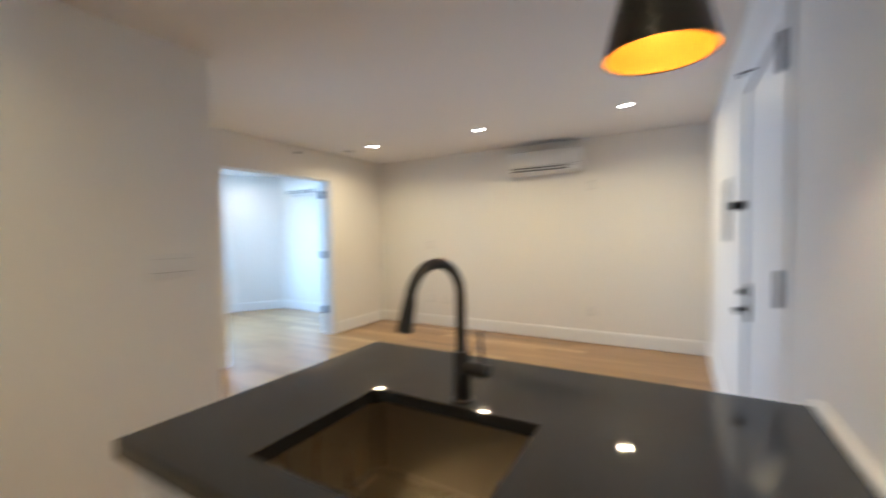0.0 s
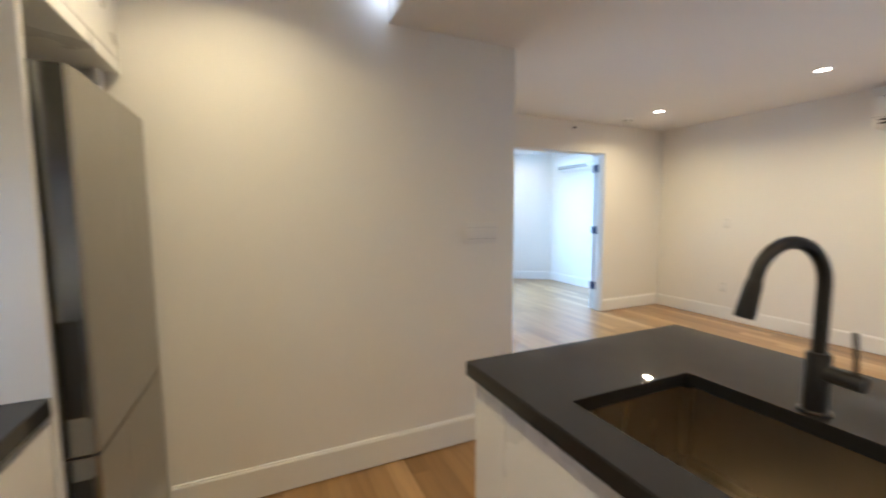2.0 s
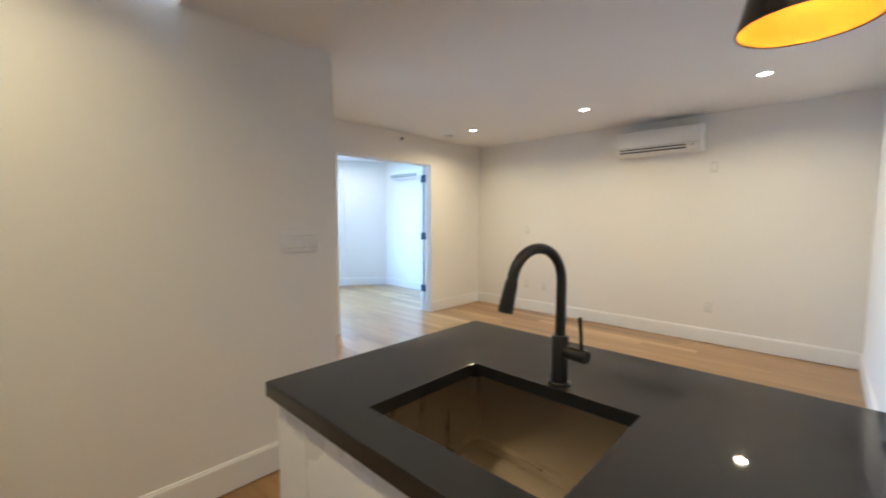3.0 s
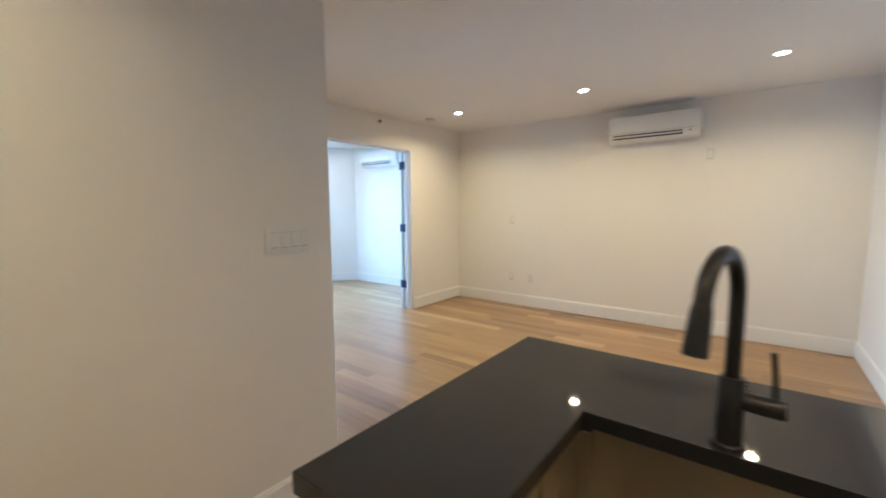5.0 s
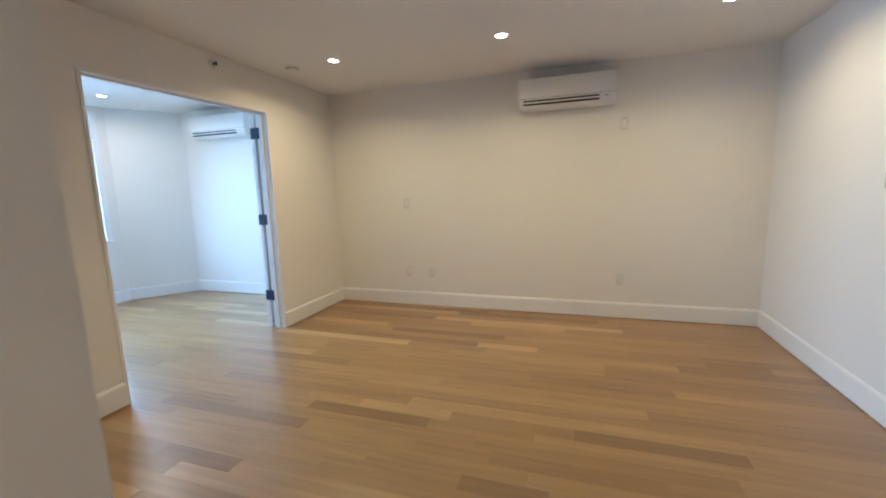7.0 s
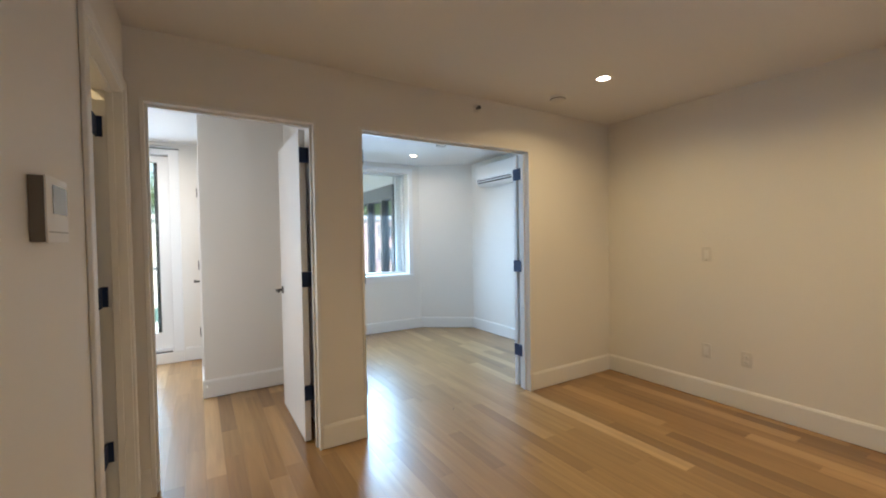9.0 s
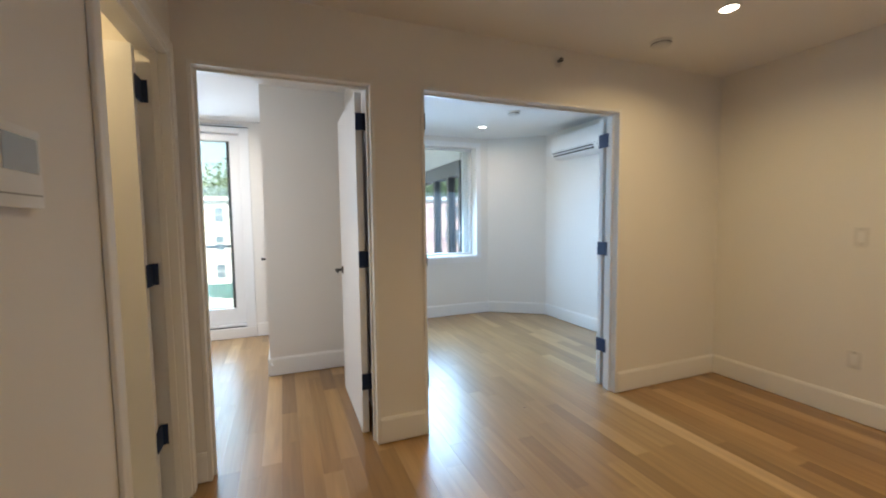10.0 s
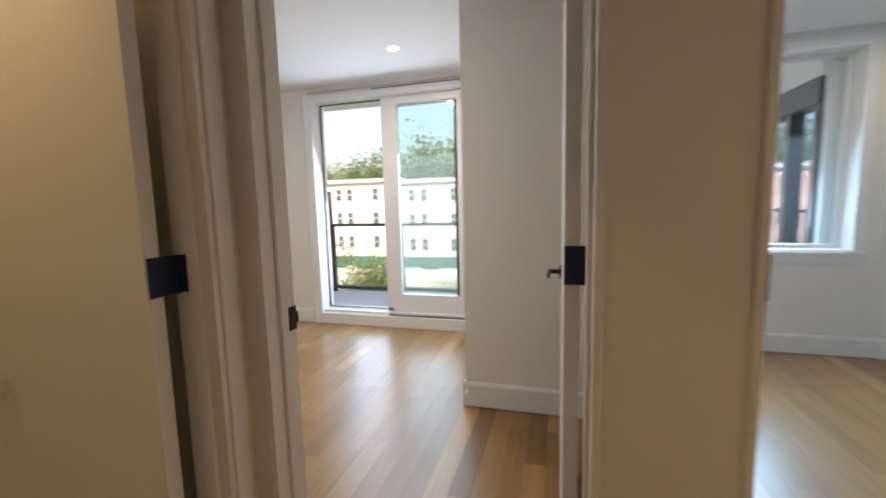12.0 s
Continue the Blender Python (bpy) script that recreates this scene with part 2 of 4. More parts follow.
FAR_GLASS = material("far_window_glass", (0.06, 0.075, 0.085), 0.12, vary=0.3, scale=0.8, bump=0.0)
GROUND = material("ground_soil_and_grass", (0.09, 0.12, 0.05), 0.95, vary=0.4, scale=0.3, bump=0.5, bump_scale=5)
BARK = material("tree_bark", (0.10, 0.075, 0.055), 0.9, vary=0.3, scale=4, bump=0.6, bump_scale=25)
FENCE_WHITE = material("white_fence", (0.42, 0.42, 0.41), 0.6, vary=0.06, bump=0.1)
GREEN_FABRIC = material("green_netting", (0.03, 0.085, 0.06), 0.8, vary=0.3, scale=3, bump=0.2)
BLUE_PLASTIC = material("blue_tarp", (0.03, 0.22, 0.50), 0.5, vary=0.2, scale=6, bump=0.2)


def foliage(name, colour):
    """Thin leaves: half of the light is scattered back, half goes through."""
    m, n, l, p = nodes_of(name)
    rnd_tone = n.new("ShaderNodeNewGeometry").outputs["Random Per Island"]
    mix = n.new("ShaderNodeMix")
    mix.data_type = "RGBA"
    mix.inputs["A"].default_value = (*[c * 0.7 for c in colour], 1)
    mix.inputs["B"].default_value = (*[c * 1.25 for c in colour], 1)
    l.new(rnd_tone, mix.inputs["Factor"])
    tl, ms = n.new("ShaderNodeBsdfTranslucent"), n.new("ShaderNodeMixShader")
    l.new(mix.outputs["Result"], p.inputs["Base Color"])
    l.new(mix.outputs["Result"], tl.inputs["Color"])
    p.inputs["Roughness"].default_value = 0.6
    ms.inputs["Fac"].default_value = 0.5
    l.new(p.outputs["BSDF"], ms.inputs[1])
    l.new(tl.outputs["BSDF"], ms.inputs[2])
    l.new(ms.outputs["Shader"], n["Material Output"].inputs["Surface"])
    return m


LEAVES = [foliage("leaf_green_" + str(i), c) for i, c in enumerate([(0.20, 0.27, 0.11), (0.22, 0.28, 0.11), (0.18, 0.25, 0.11)])]

# ---- mesh helpers ----
WORLD = {}


def box(bm, x0, x1, y0, y1, z0, z1, bevel=0.0, segments=2):
    vs = [bm.verts.new((x, y, z)) for x in (x0, x1) for y in (y0, y1) for z in (z0, z1)]
    fs = [bm.faces.new([vs[i] for i in q]) for q in ((0, 1, 3, 2), (4, 6, 7, 5), (0, 4, 5, 1), (2, 3, 7, 6), (0, 2, 6, 4), (1, 5, 7, 3))]
    if bevel:
        es = {e for f in fs for e in f.edges}
        bmesh.ops.bevel(bm, geom=list(es), offset=bevel, segments=segments, affect="EDGES", profile=0.6)
    return bm


def boxes(*rows, bevel=0.0):
    bm = bmesh.new()
    for r in rows:
        box(bm, *r, bevel=bevel)
    return bm


def lathe(bm, profile, at=(0, 0, 0), axis="Z", steps=32, closed=False):
    """Turns (radius, height) pairs about an axis through at."""
    rings = []
    for r, h in profile:
        ring = []
        for i in range(steps):
            a = 2 * math.pi * i / steps
            u, v = r * math.cos(a), r * math.sin(a)
            p = {"Z": (u, v, h), "X": (h, u, v), "Y": (v, h, u)}[axis]
            ring.append(bm.verts.new(Vector(p) + Vector(at)))
        rings.append(ring)
    for a, b in zip(rings, rings[1:]):
        for i in range(steps):
            bm.faces.new((a[i], a[(i + 1) % steps], b[(i + 1) % steps], b[i]))
    if not closed:
        bm.faces.new(rings[0][::-1])
        bm.faces.new(rings[-1])
    else:
        for i in range(steps):
            bm.faces.new((rings[-1][i], rings[-1][(i + 1) % steps], rings[0][(i + 1) % steps], rings[0][i]))
    return bm


def tube(bm, points, radius, steps=14):
    """A round bar along points; radius may be one number or one per point."""
    pts = [Vector(p) for p in points]
    radii = radius if isinstance(radius, (list, tuple)) else [radius] * len(pts)
    rings, side = [], None
    for i, p in enumerate(pts):
        t = (pts[min(i + 1, len(pts) - 1)] - pts[max(i - 1, 0)]).normalized()
        if side is None:
            side = t.orthogonal().normalized()
        side = (side - t * side.dot(t)).normalized()
        up = t.cross(side)
        rings.append([bm.verts.new(p + (side * math.cos(a) + up * math.sin(a)) * radii[i]) for a in [2 * math.pi * k / steps for k in range(steps)]])
    for a, b in zip(rings, rings[1:]):
        for k in range(steps):
            bm.faces.new((a[k], a[(k + 1) % steps], b[(k + 1) % steps], b[k]))
    bm.faces.new(rings[0][::-1])
    bm.faces.new(rings[-1])
    return bm


def prism(bm, outline, z0, z1):
    """An upright solid over a plan outline."""
    lo = [bm.verts.new((x, y, z0)) for x, y in outline]
    hi = [bm.verts.new((x, y, z1)) for x, y in outline]
    bm.faces.new(lo[::-1])
    bm.faces.new(hi)
    k = len(lo)
    for i in range(k):
        bm.faces.new((lo[i], lo[(i + 1) % k], hi[(i + 1) % k], hi[i]))
    return bm


def mesh_of(name, bm, mat, smooth=False):
    bmesh.ops.recalc_face_normals(bm, faces=bm.faces)
    me = bpy.data.meshes.new(name)
    if smooth:
        for f in bm.faces:
            f.smooth = True
        for e in bm.edges:
            if len(e.link_faces) == 2 and e.calc_face_angle() > 0.7:
                e.smooth = False
    bm.to_mesh(me)
    bm.free()
    me.materials.append(mat)
    return me


def structure(name, bm, mat, label, category):
    ob = new(name, mesh_of(name, bm, mat))
    WORLD[ob] = Matrix()
    return tagged(ob, label, category, kind="structure")


def thing(name, label, category, base=(0, 0, 0), group="", kind=""):
    ob = new(name)
    ob.empty_display_size = 0.1
    ob.location = base
    WORLD[ob] = Matrix.Translation(base)
    return tagged(ob, label, category, group, kind)


def solo(name, bm, mat, label, category, base, group="", smooth=True):
    """A thing of a single mesh, with its origin at base."""
    bm.transform(Matrix.Translation(base).inverted())
    ob = new(name, mesh_of(name, bm, mat, smooth))
    ob.location = base
    WORLD[ob] = Matrix.Translation(base)
    return tagged(ob, label, category, group)


def part(name, bm, mat, parent, label="", smooth=True):
    """Links a bmesh, given in world metres, as one mesh under a thing or under a part."""
    bm.transform(WORLD[parent].inverted())
    ob = new(name, mesh_of(name, bm, mat, smooth))
    ob.parent = parent
    WORLD[ob] = WORLD[parent]
    return tagged(ob, label)


# ---- plan ----
XL, XR, YF, YH, XP = -3.56, 0.790, 5.618, 1.790, -1.583      # door wall, entry wall, far wall, hall wall, kitchen partition
XE, YS, YK = -6.39, -0.95, -0.67                             # outer wall, bedroom's end wall, kitchen's back wall
DW = 0.115                                                   # thickness of the inner walls
D1, D2, DH = (1.870, 2.728), (3.048, 4.538), 2.080           # clear door openings
BX = (-3.457, -2.70)                                          # bath door opening
BASE_H = 0.158


def wall_along_y(bm, x0, x1, y0, y1, holes, top=CEIL):
    y = y0
    for h0, h1, z0, z1 in sorted(holes):
        box(bm, x0, x1, y, h0, 0, top)
        if z0 > 0:
            box(bm, x0, x1, h0, h1, 0, z0)
        box(bm, x0, x1, h0, h1, z1, top)
        y = h1
    box(bm, x0, x1, y, y1, 0, top)
    return bm


def wall_along_x(bm, y0, y1, x0, x1, holes, top=CEIL):
    x = x0
    for h0, h1, z0, z1 in sorted(holes):
        box(bm, x, h0, y0, y1, 0, top)
        if z0 > 0:
            box(bm, h0, h1, y0, y1, 0, z0)
        box(bm, h0, h1, y0, y1, z1, top)
        x = h1
    box(bm, x, x1, y0, y1, 0, top)
    return bm


J = 0.02   # jamb lining
structure("wall_doors", wall_along_y(bmesh.new(), XL - DW, XL, YS, YF, [(D1[0] - J, D1[1] + J, 0, DH + J), (D2[0] - J, D2[1] + J, 0, DH + J)]), WALL, "warm white painted plaster wall with two doorways", "wall")
structure("wall_north", boxes((XE, XR + 0.2, YF, YF + 0.2, 0, CEIL)), WALL, "warm white painted plaster wall", "wall")
structure("wall_entry", wall_along_y(bmesh.new(), XR, XR + 0.2, YK - 0.2, YF, [(2.27, 3.17, 0, 2.07)]), WALL, "warm white painted wall round the entrance door", "wall")
structure("wall_hall", wall_along_x(bmesh.new(), YH - 0.11, YH, XL, XP, [(BX[0] - J, BX[1] + J, 0, DH + J)]), WALL, "warm white painted hall wall with the bath doorway", "wall")
structure("wall_partition", boxes((XP - 0.12, XP, YK, YH - 0.11, 0, CEIL)), WALL, "warm white painted wall beside the kitchen", "wall")
structure("wall_kitchen", boxes((XP - 0.12, XR, YK - 0.2, YK, 0, CEIL)), WALL, "white painted kitchen back wall", "wall")
structure("wall_bath", boxes((XL, XP - 0.12, -0.12, 0.0, 0, CEIL)), WALL, "white painted bathroom end wall", "wall")
structure("wall_divider", boxes((XE, XL - DW, 2.80, 2.93, 0, CEIL)), WALL, "white painted wall between the bedrooms", "wall")
structure("wall_bedroom_end", boxes((XE, XL - DW, YS - 0.15, YS, 0, CEIL)), WALL, "white painted bedroom end wall", "wall")
WIN = (3.25, 4.800, 0.83, 2.330)
BALC = (0.16, 1.88, 0.0, 2.42)
structure("wall_outer", wall_along_y(bmesh.new(), XE - 0.24, XE, YS - 0.15, YF + 0.2, [BALC, WIN]), WALL, "white painted outer wall with window and balcony door", "wall")
structure("wall_angled", prism(bmesh.new(), [(XE, 4.975), (XE, YF), (-5.915, YF)], 0, CEIL), WALL, "white painted slanting corner wall", "wall")
CLOSET = (-6.30, -5.50)
structure("wall_closet_front", boxes((-5.06, -4.975, 2.11, 2.80, 0, CEIL)), WALL, "white painted closet wall", "wall")
structure("wall_closet_side", wall_along_x(bmesh.new(), 2.11, 2.20, XE, -5.06, [(CLOSET[0], CLOSET[1], 0, DH)]), WALL, "white painted closet side wall", "wall")
structure("ceiling", boxes((XE - 0.24, XR + 0.2, YS - 0.15, YF + 0.2, CEIL, CEIL + 0.2)), CEILING, "flat matte white ceiling", "ceiling")
structure("ceiling_beam", boxes((XP, XR, 1.045, YH, 2.266, CEIL)), CEILING, "dropped white ceiling beam over the counter", "beam")
structure("floor", boxes((XE - 0.24, XR + 0.2, YS - 0.15, YF + 0.2, -0.2, -0.013)), SUBFLOOR, "oak strip floor with a satin finish", "floor")
structure("bath_floor", boxes((XL + 0.001, XP - 0.121, 0.0, 1.664, -0.0125, 0.004)), TILE, "grey tiled bathroom floor", "floor")
structure("threshold", boxes((BX[0], BX[1], 1.665, YH, -0.0125, 0.010), bevel=0.003), MARBLE, "pale marble bathroom threshold", "threshold")


# ---- baseboards ----
def baseboard(name, p, q, inward):
    """A board with a rounded top along the wall foot from p to q; inward is the way into the room."""
    bm = bmesh.new()
    p, q, n = Vector((*p, 0)), Vector((*q, 0)), Vector((*inward, 0)).normalized()
    prof = [(0.001, 0.007), (0.015, 0.007), (0.015, BASE_H - 0.018), (0.0135, BASE_H - 0.012), (0.010, BASE_H - 0.008), (0.009, BASE_H - 0.002), (0.001, BASE_H)]
    ends = [[bm.verts.new(e + n * d + Vector((0, 0, h))) for d, h in prof] for e in (p, q)]
    k = len(prof)
    for i in range(k):
        bm.faces.new((ends[0][i], ends[0][(i + 1) % k], ends[1][(i + 1) % k], ends[1][i]))
    bm.faces.new(ends[0][::-1])
    bm.faces.new(ends[1])
    return structure(name, bm, TRIM, "tall white painted baseboard", "baseboard")


baseboard("baseboard_north", (XL, YF), (XR, YF), (0, -1))
baseboard("baseboard_doors_far", (XL, D2[1] + J), (XL, YF - 0.015), (1, 0))
baseboard("baseboard_pier", (XL, D1[1] + J), (XL, D2[0] - J), (1, 0))
baseboard("baseboard_corner", (XL, YH + 0.0), (XL, D1[0] - J), (1, 0))
baseboard("baseboard_entry_far", (XR, 3.24), (XR, YF - 0.015), (-1, 0))
baseboard("baseboard_entry_near", (XR, 1.88), (XR, 2.20), (-1, 0))
baseboard("baseboard_hall", (BX[1] + 0.075, YH), (XP, YH), (0, 1))
baseboard("baseboard_partition", (XP, 0.03), (XP, YH + 0.015), (1, 0))
baseboard("baseboard_bedroom_window", (XE, 2.93), (XE, 4.975), (1, 0))
baseboard("baseboard_angled", (XE, 4.975), (-5.915, YF), (0.79, -0.61))
baseboard("baseboard_bedroom_north", (-5.915, YF), (XL - DW, YF), (0, -1))
baseboard("baseboard_closet_front", (-4.975, 2.095), (-4.975, 2.80), (1, 0))
baseboard("baseboard_closet_side", (-4.975, 2.11), (CLOSET[1] + 0.06, 2.11), (0, -1))
baseboard("baseboard_outer_near", (XE, YS), (XE, BALC[0] - 0.06), (1, 0))
baseboard("baseboard_outer_far", (XE, BALC[1] + 0.06), (XE, 2.11), (1, 0))


# ---- doors ----
def jamb_parts(door, axis, a0, a1, w0, w1, stop_at, casing_side=0):
    """Lining boards, stops and, on one side, slim casing round an opening. axis: the way the wall runs."""
    def put(name, u0, u1, v0, v1, z0, z1, bev=0.0015):
        bm = bmesh.new()
        if axis == "y":
            box(bm, v0, v1, u0, u1, z0, z1, bevel=bev, segments=1)
        else:
            box(bm, u0, u1, v0, v1, z0, z1, bevel=bev, segments=1)
        part(name, bm, TRIM, door, smooth=False)
    e = 0.007
    put("jamb", a0 - J, a0, w0 - e, w1 + e, 0.001, DH)
    put("jamb", a1, a1 + J, w0 - e, w1 + e, 0.001, DH)
    put("head_jamb", a0 - J, a1 + J, w0 - e, w1 + e, DH, DH + J)
    s0, s1 = stop_at
    put("door_stop", a0, a0 + 0.012, s0, s1, 0.001, DH - 0.001)
    put("door_stop", a1 - 0.012, a1, s0, s1, 0.001, DH - 0.001)
    put("door_stop", a0 + 0.012, a1 - 0.012, s0, s1, DH - 0.013, DH - 0.001)
    if casing_side:
        c0, c1 = (w1 + 0.001, w1 + 0.013) if casing_side > 0 else (w0 - 0.013, w0 - 0.001)
        put("casing", a0 - J - 0.052, a0 - J + 0.004, c0, c1 + 0.004, 0.001, DH + J + 0.05, 0.003)
        put("casing", a1 + J - 0.004, a1 + J + 0.052, c0, c1 + 0.004, 0.001, DH + J + 0.05, 0.003)
        put("casing", a0 - J + 0.004, a1 + J - 0.004, c0, c1 + 0.002, DH + J - 0.004, DH + J + 0.05, 0.003)


def lever_set(parent, x, y, z, out, along, mat=MATTE_BLACK):
    """A square rose and a straight lever; out: the way it stands off the leaf, along: the way the lever points."""
    o, a = Vector((*out, 0)), Vector((*along, 0))
    c = Vector((x, y, z))
    def slab(u0, u1, v0, v1, w0, w1):
        bm = bmesh.new()
        box(bm, u0, u1, v0, v1, w0, w1, bevel=0.002, segments=1)
        m = Matrix(((a.x, o.x, 0, c.x), (a.y, o.y, 0, c.y), (0, 0, 1, c.z), (0, 0, 0, 1)))
        bm.transform(m)
        return bm
    h = part("handle", slab(-0.027, 0.027, 0.0, 0.008, -0.027, 0.027), mat, parent, "square dark handle rose")
    part("spindle", slab(-0.009, 0.009, 0.008, 0.052, -0.009, 0.009), mat, h)
    part("lever", slab(-0.010, 0.112, 0.044, 0.056, -0.010, 0.010), mat, h, "straight dark lever")


def leaf_slab(x0, x1, y0, y1, z0=0.010, z1=DH - 0.006):
    return boxes((x0, x1, y0, y1, z0, z1), bevel=0.002)


# bedroom door, standing open into the room
door1 = thing("door_1", "white flush bedroom door standing open, taped hinges", "door", (XL - DW / 2, 2.32, 0), kind="structure")
jamb_parts(door1, "y", D1[0], D1[1], XL - DW, XL, (XL - DW + 0.042, XL - 0.045))
leaf1 = part("leaf", leaf_slab(-4.475, -3.708, 2.668, 2.708), DOOR, door1, smooth=False)
lever_set(leaf1, -4.405, 2.668, 0.955, (0, -1), (1, 0))
lever_set(leaf1, -4.405, 2.708, 0.955, (0, 1), (1, 0))
HINGE_Z = (0.335, 1.09, 1.905)
for z in HINGE_Z:
    h = part("hinge", boxes((-3.7075, -3.700, 2.672, 2.727, z - 0.045, z + 0.045)), BRONZE, door1)
    tape = bmesh.new()
    box(tape, -3.6995, -3.696, 2.668, 2.7275, z - 0.050, z + 0.050)
    box(tape, -3.696, -3.640, 2.7235, 2.7275, z - 0.048, z + 0.049)
    part("masking_tape", tape, TAPE, h, "dark blue masking tape over the hinge")
part("strike_plate", boxes((-3.6835, -3.650, D1[0] + 0.0005, D1[0] + 0.003, 0.880, 0.953), (-3.692, -3.6825, D1[0] - 0.012, D1[0] + 0.004, 0.900, 0.932)), MATTE_BLACK, door1, "black strike plate", smooth=False)

# double bedroom doors, both leaves open
door2 = thing("door_2", "pair of white flush doors standing wide open, taped hinges", "door", (XL - DW / 2, 3.79, 0), kind="structure")
jamb_parts(door2, "y", D2[0], D2[1], XL - DW, XL, (XL - DW + 0.042, XL - 0.045))
part("leaf", leaf_slab(-4.435, -3.708, 2.992, 3.030), DOOR, door2, smooth=False)
part("leaf", leaf_slab(-3.752, -3.712, 4.540, 5.270), DOOR, door2, smooth=False)
for z in HINGE_Z:
    h = part("hinge", boxes((-3.7075, -3.700, 3.0, 3.049, z - 0.045, z + 0.045)), BRONZE, door2)
    part("masking_tape", boxes((-3.6995, -3.690, 3.0485, 3.0535, z - 0.05, z + 0.05), (-3.690, -3.572, 3.0485, 3.0530, z - 0.048, z + 0.05), (-3.600, -3.572, 3.0530, 3.0590, z - 0.046, z + 0.048)), TAPE, h, "dark blue masking tape over the hinge")
    h = part("hinge", boxes((-3.711, -3.700, 4.5385, 4.5395, z - 0.045, z + 0.045)), BRONZE, door2)
    part("masking_tape", boxes((-3.752, -3.655, 4.5325, 4.537, z - 0.052, z + 0.05)), TAPE, h, "dark blue masking tape over the hinge")

# bath door, open into the bathroom
door3 = thing("door_3", "white flush bathroom door standing open, taped hinges", "door", (-3.06, YH - 0.055, 0), kind="structure")
jamb_parts(door3, "x", BX[0], BX[1], YH - 0.11, YH, (YH - 0.058, YH - 0.030), casing_side=1)
leaf3 = part("leaf", leaf_slab(-3.408, -3.366, 0.975, 1.688, 0.014), DOOR, door3, smooth=False)
lever_set(leaf3, -3.366, 1.045, 0.945, (1, 0), (0, 1))
for z in HINGE_Z:
    h = part("hinge", boxes((-3.4565, -3.4085, 1.684, 1.6905, z - 0.045, z + 0.045)), BRONZE, door3)
    part("masking_tape", boxes((-3.4555, -3.370, 1.6910, 1.6945, z - 0.052, z + 0.048), (-3.4555, -3.4520, 1.6945, 1.716, z - 0.05, z + 0.048)), TAPE, h, "dark blue masking tape over the hinge")

# closet door in the bedroom, shut
door4 = thing("door_4", "white flush closet door, shut, with dark lever", "door", (-5.9, 2.11, 0), kind="structure")
leaf4 = part("leaf", leaf_slab(CLOSET[0] + 0.003, CLOSET[1] - 0.003, 2.104, 2.144), DOOR, door4, smooth=False)
part("casing", boxes((CLOSET[1] + 0.001, CLOSET[1] + 0.055, 2.096, 2.1095, 0.001, DH + 0.05), (CLOSET[0] + 0.001, CLOSET[1], 2.096, 2.1095, DH + 0.001, DH + 0.05)), TRIM, door4, smooth=False)
lever_set(leaf4, -5.565, 2.104, 0.965, (0, -1), (-1, 0))
for z in HINGE_Z:
    part("hinge", boxes((-6.31, -6.255, 2.088, 2.1035, z - 0.05, z + 0.05), bevel=0.003), BRONZE, door4)

# entrance door in the entry wall
door5 = thing("door_5", "white flush entrance door with dark lever and locks", "door", (XR + 0.05, 2.72, 0), kind="structure")
part("leaf", boxes((XR + 0.004, XR + 0.050, 2.302, 3.122, 0.012, 2.024), bevel=0.002), DOOR, door5, smooth=False)
for r in [(XR - 0.012, XR + 0.16, 2.206, 2.296, 0.001, 2.03), (XR - 0.012, XR + 0.16, 3.128, 3.218, 0.001, 2.03), (XR - 0.012, XR + 0.16, 2.206, 3.218, 2.03, 2.118)]:
    part("door_frame", boxes(r, bevel=0.004), DOOR, door5, smooth=False)
part("door_back", boxes((XR + 0.06, XR + 0.09, 2.297, 3.127, 0.001, 2.029)), DARK_FRONT, door5)
for z in (0.36, 1.145, 1.925):
    part("hinge", lathe(boxes((XR - 0.0165, XR + 0.003, 2.250, 2.318, z - 0.060, z + 0.060), bevel=0.002), [(0.010, z - 0.062), (0.010, z + 0.062)], (XR - 0.016, 2.282, 0), steps=12), HINGE_GREY, door5, "grey steel hinge")
part("lock_plate", boxes((XR - 0.006, XR + 0.003, 3.025, 3.075, 0.885, 1.075), bevel=0.003), BRONZE, door5, "tall dark lock plate")
lever_set(door5, XR - 0.006, 3.05, 0.945, (-1, 0), (0, -1), BRONZE)
part("deadbolt_knob", lathe(bmesh.new(), [(0.024, 0), (0.024, -0.012), (0.013, -0.018), (0.013, -0.034), (0.0, -0.036)], (XR - 0.006, 3.05, 1.032), "X", 20), BRONZE, door5)
part("flip_lock", lathe(boxes((XR - 0.022, XR + 0.003, 3.13, 3.235, 1.440, 1.492), bevel=0.003), [(0.019, 0), (0.022, -0.045), (0.016, -0.058), (0.0, -0.06)], (XR - 0.012, 3.10, 1.466), "X", 18), BRONZE, door5, "dark flip lock above the lever")
part("closer_arm", tube(bmesh.new(), [(XR - 0.02, 3.19, 2.135), (XR - 0.05, 3.02, 2.10), (XR - 0.012, 2.86, 2.06)], 0.006, 8), HINGE_GREY, door5)

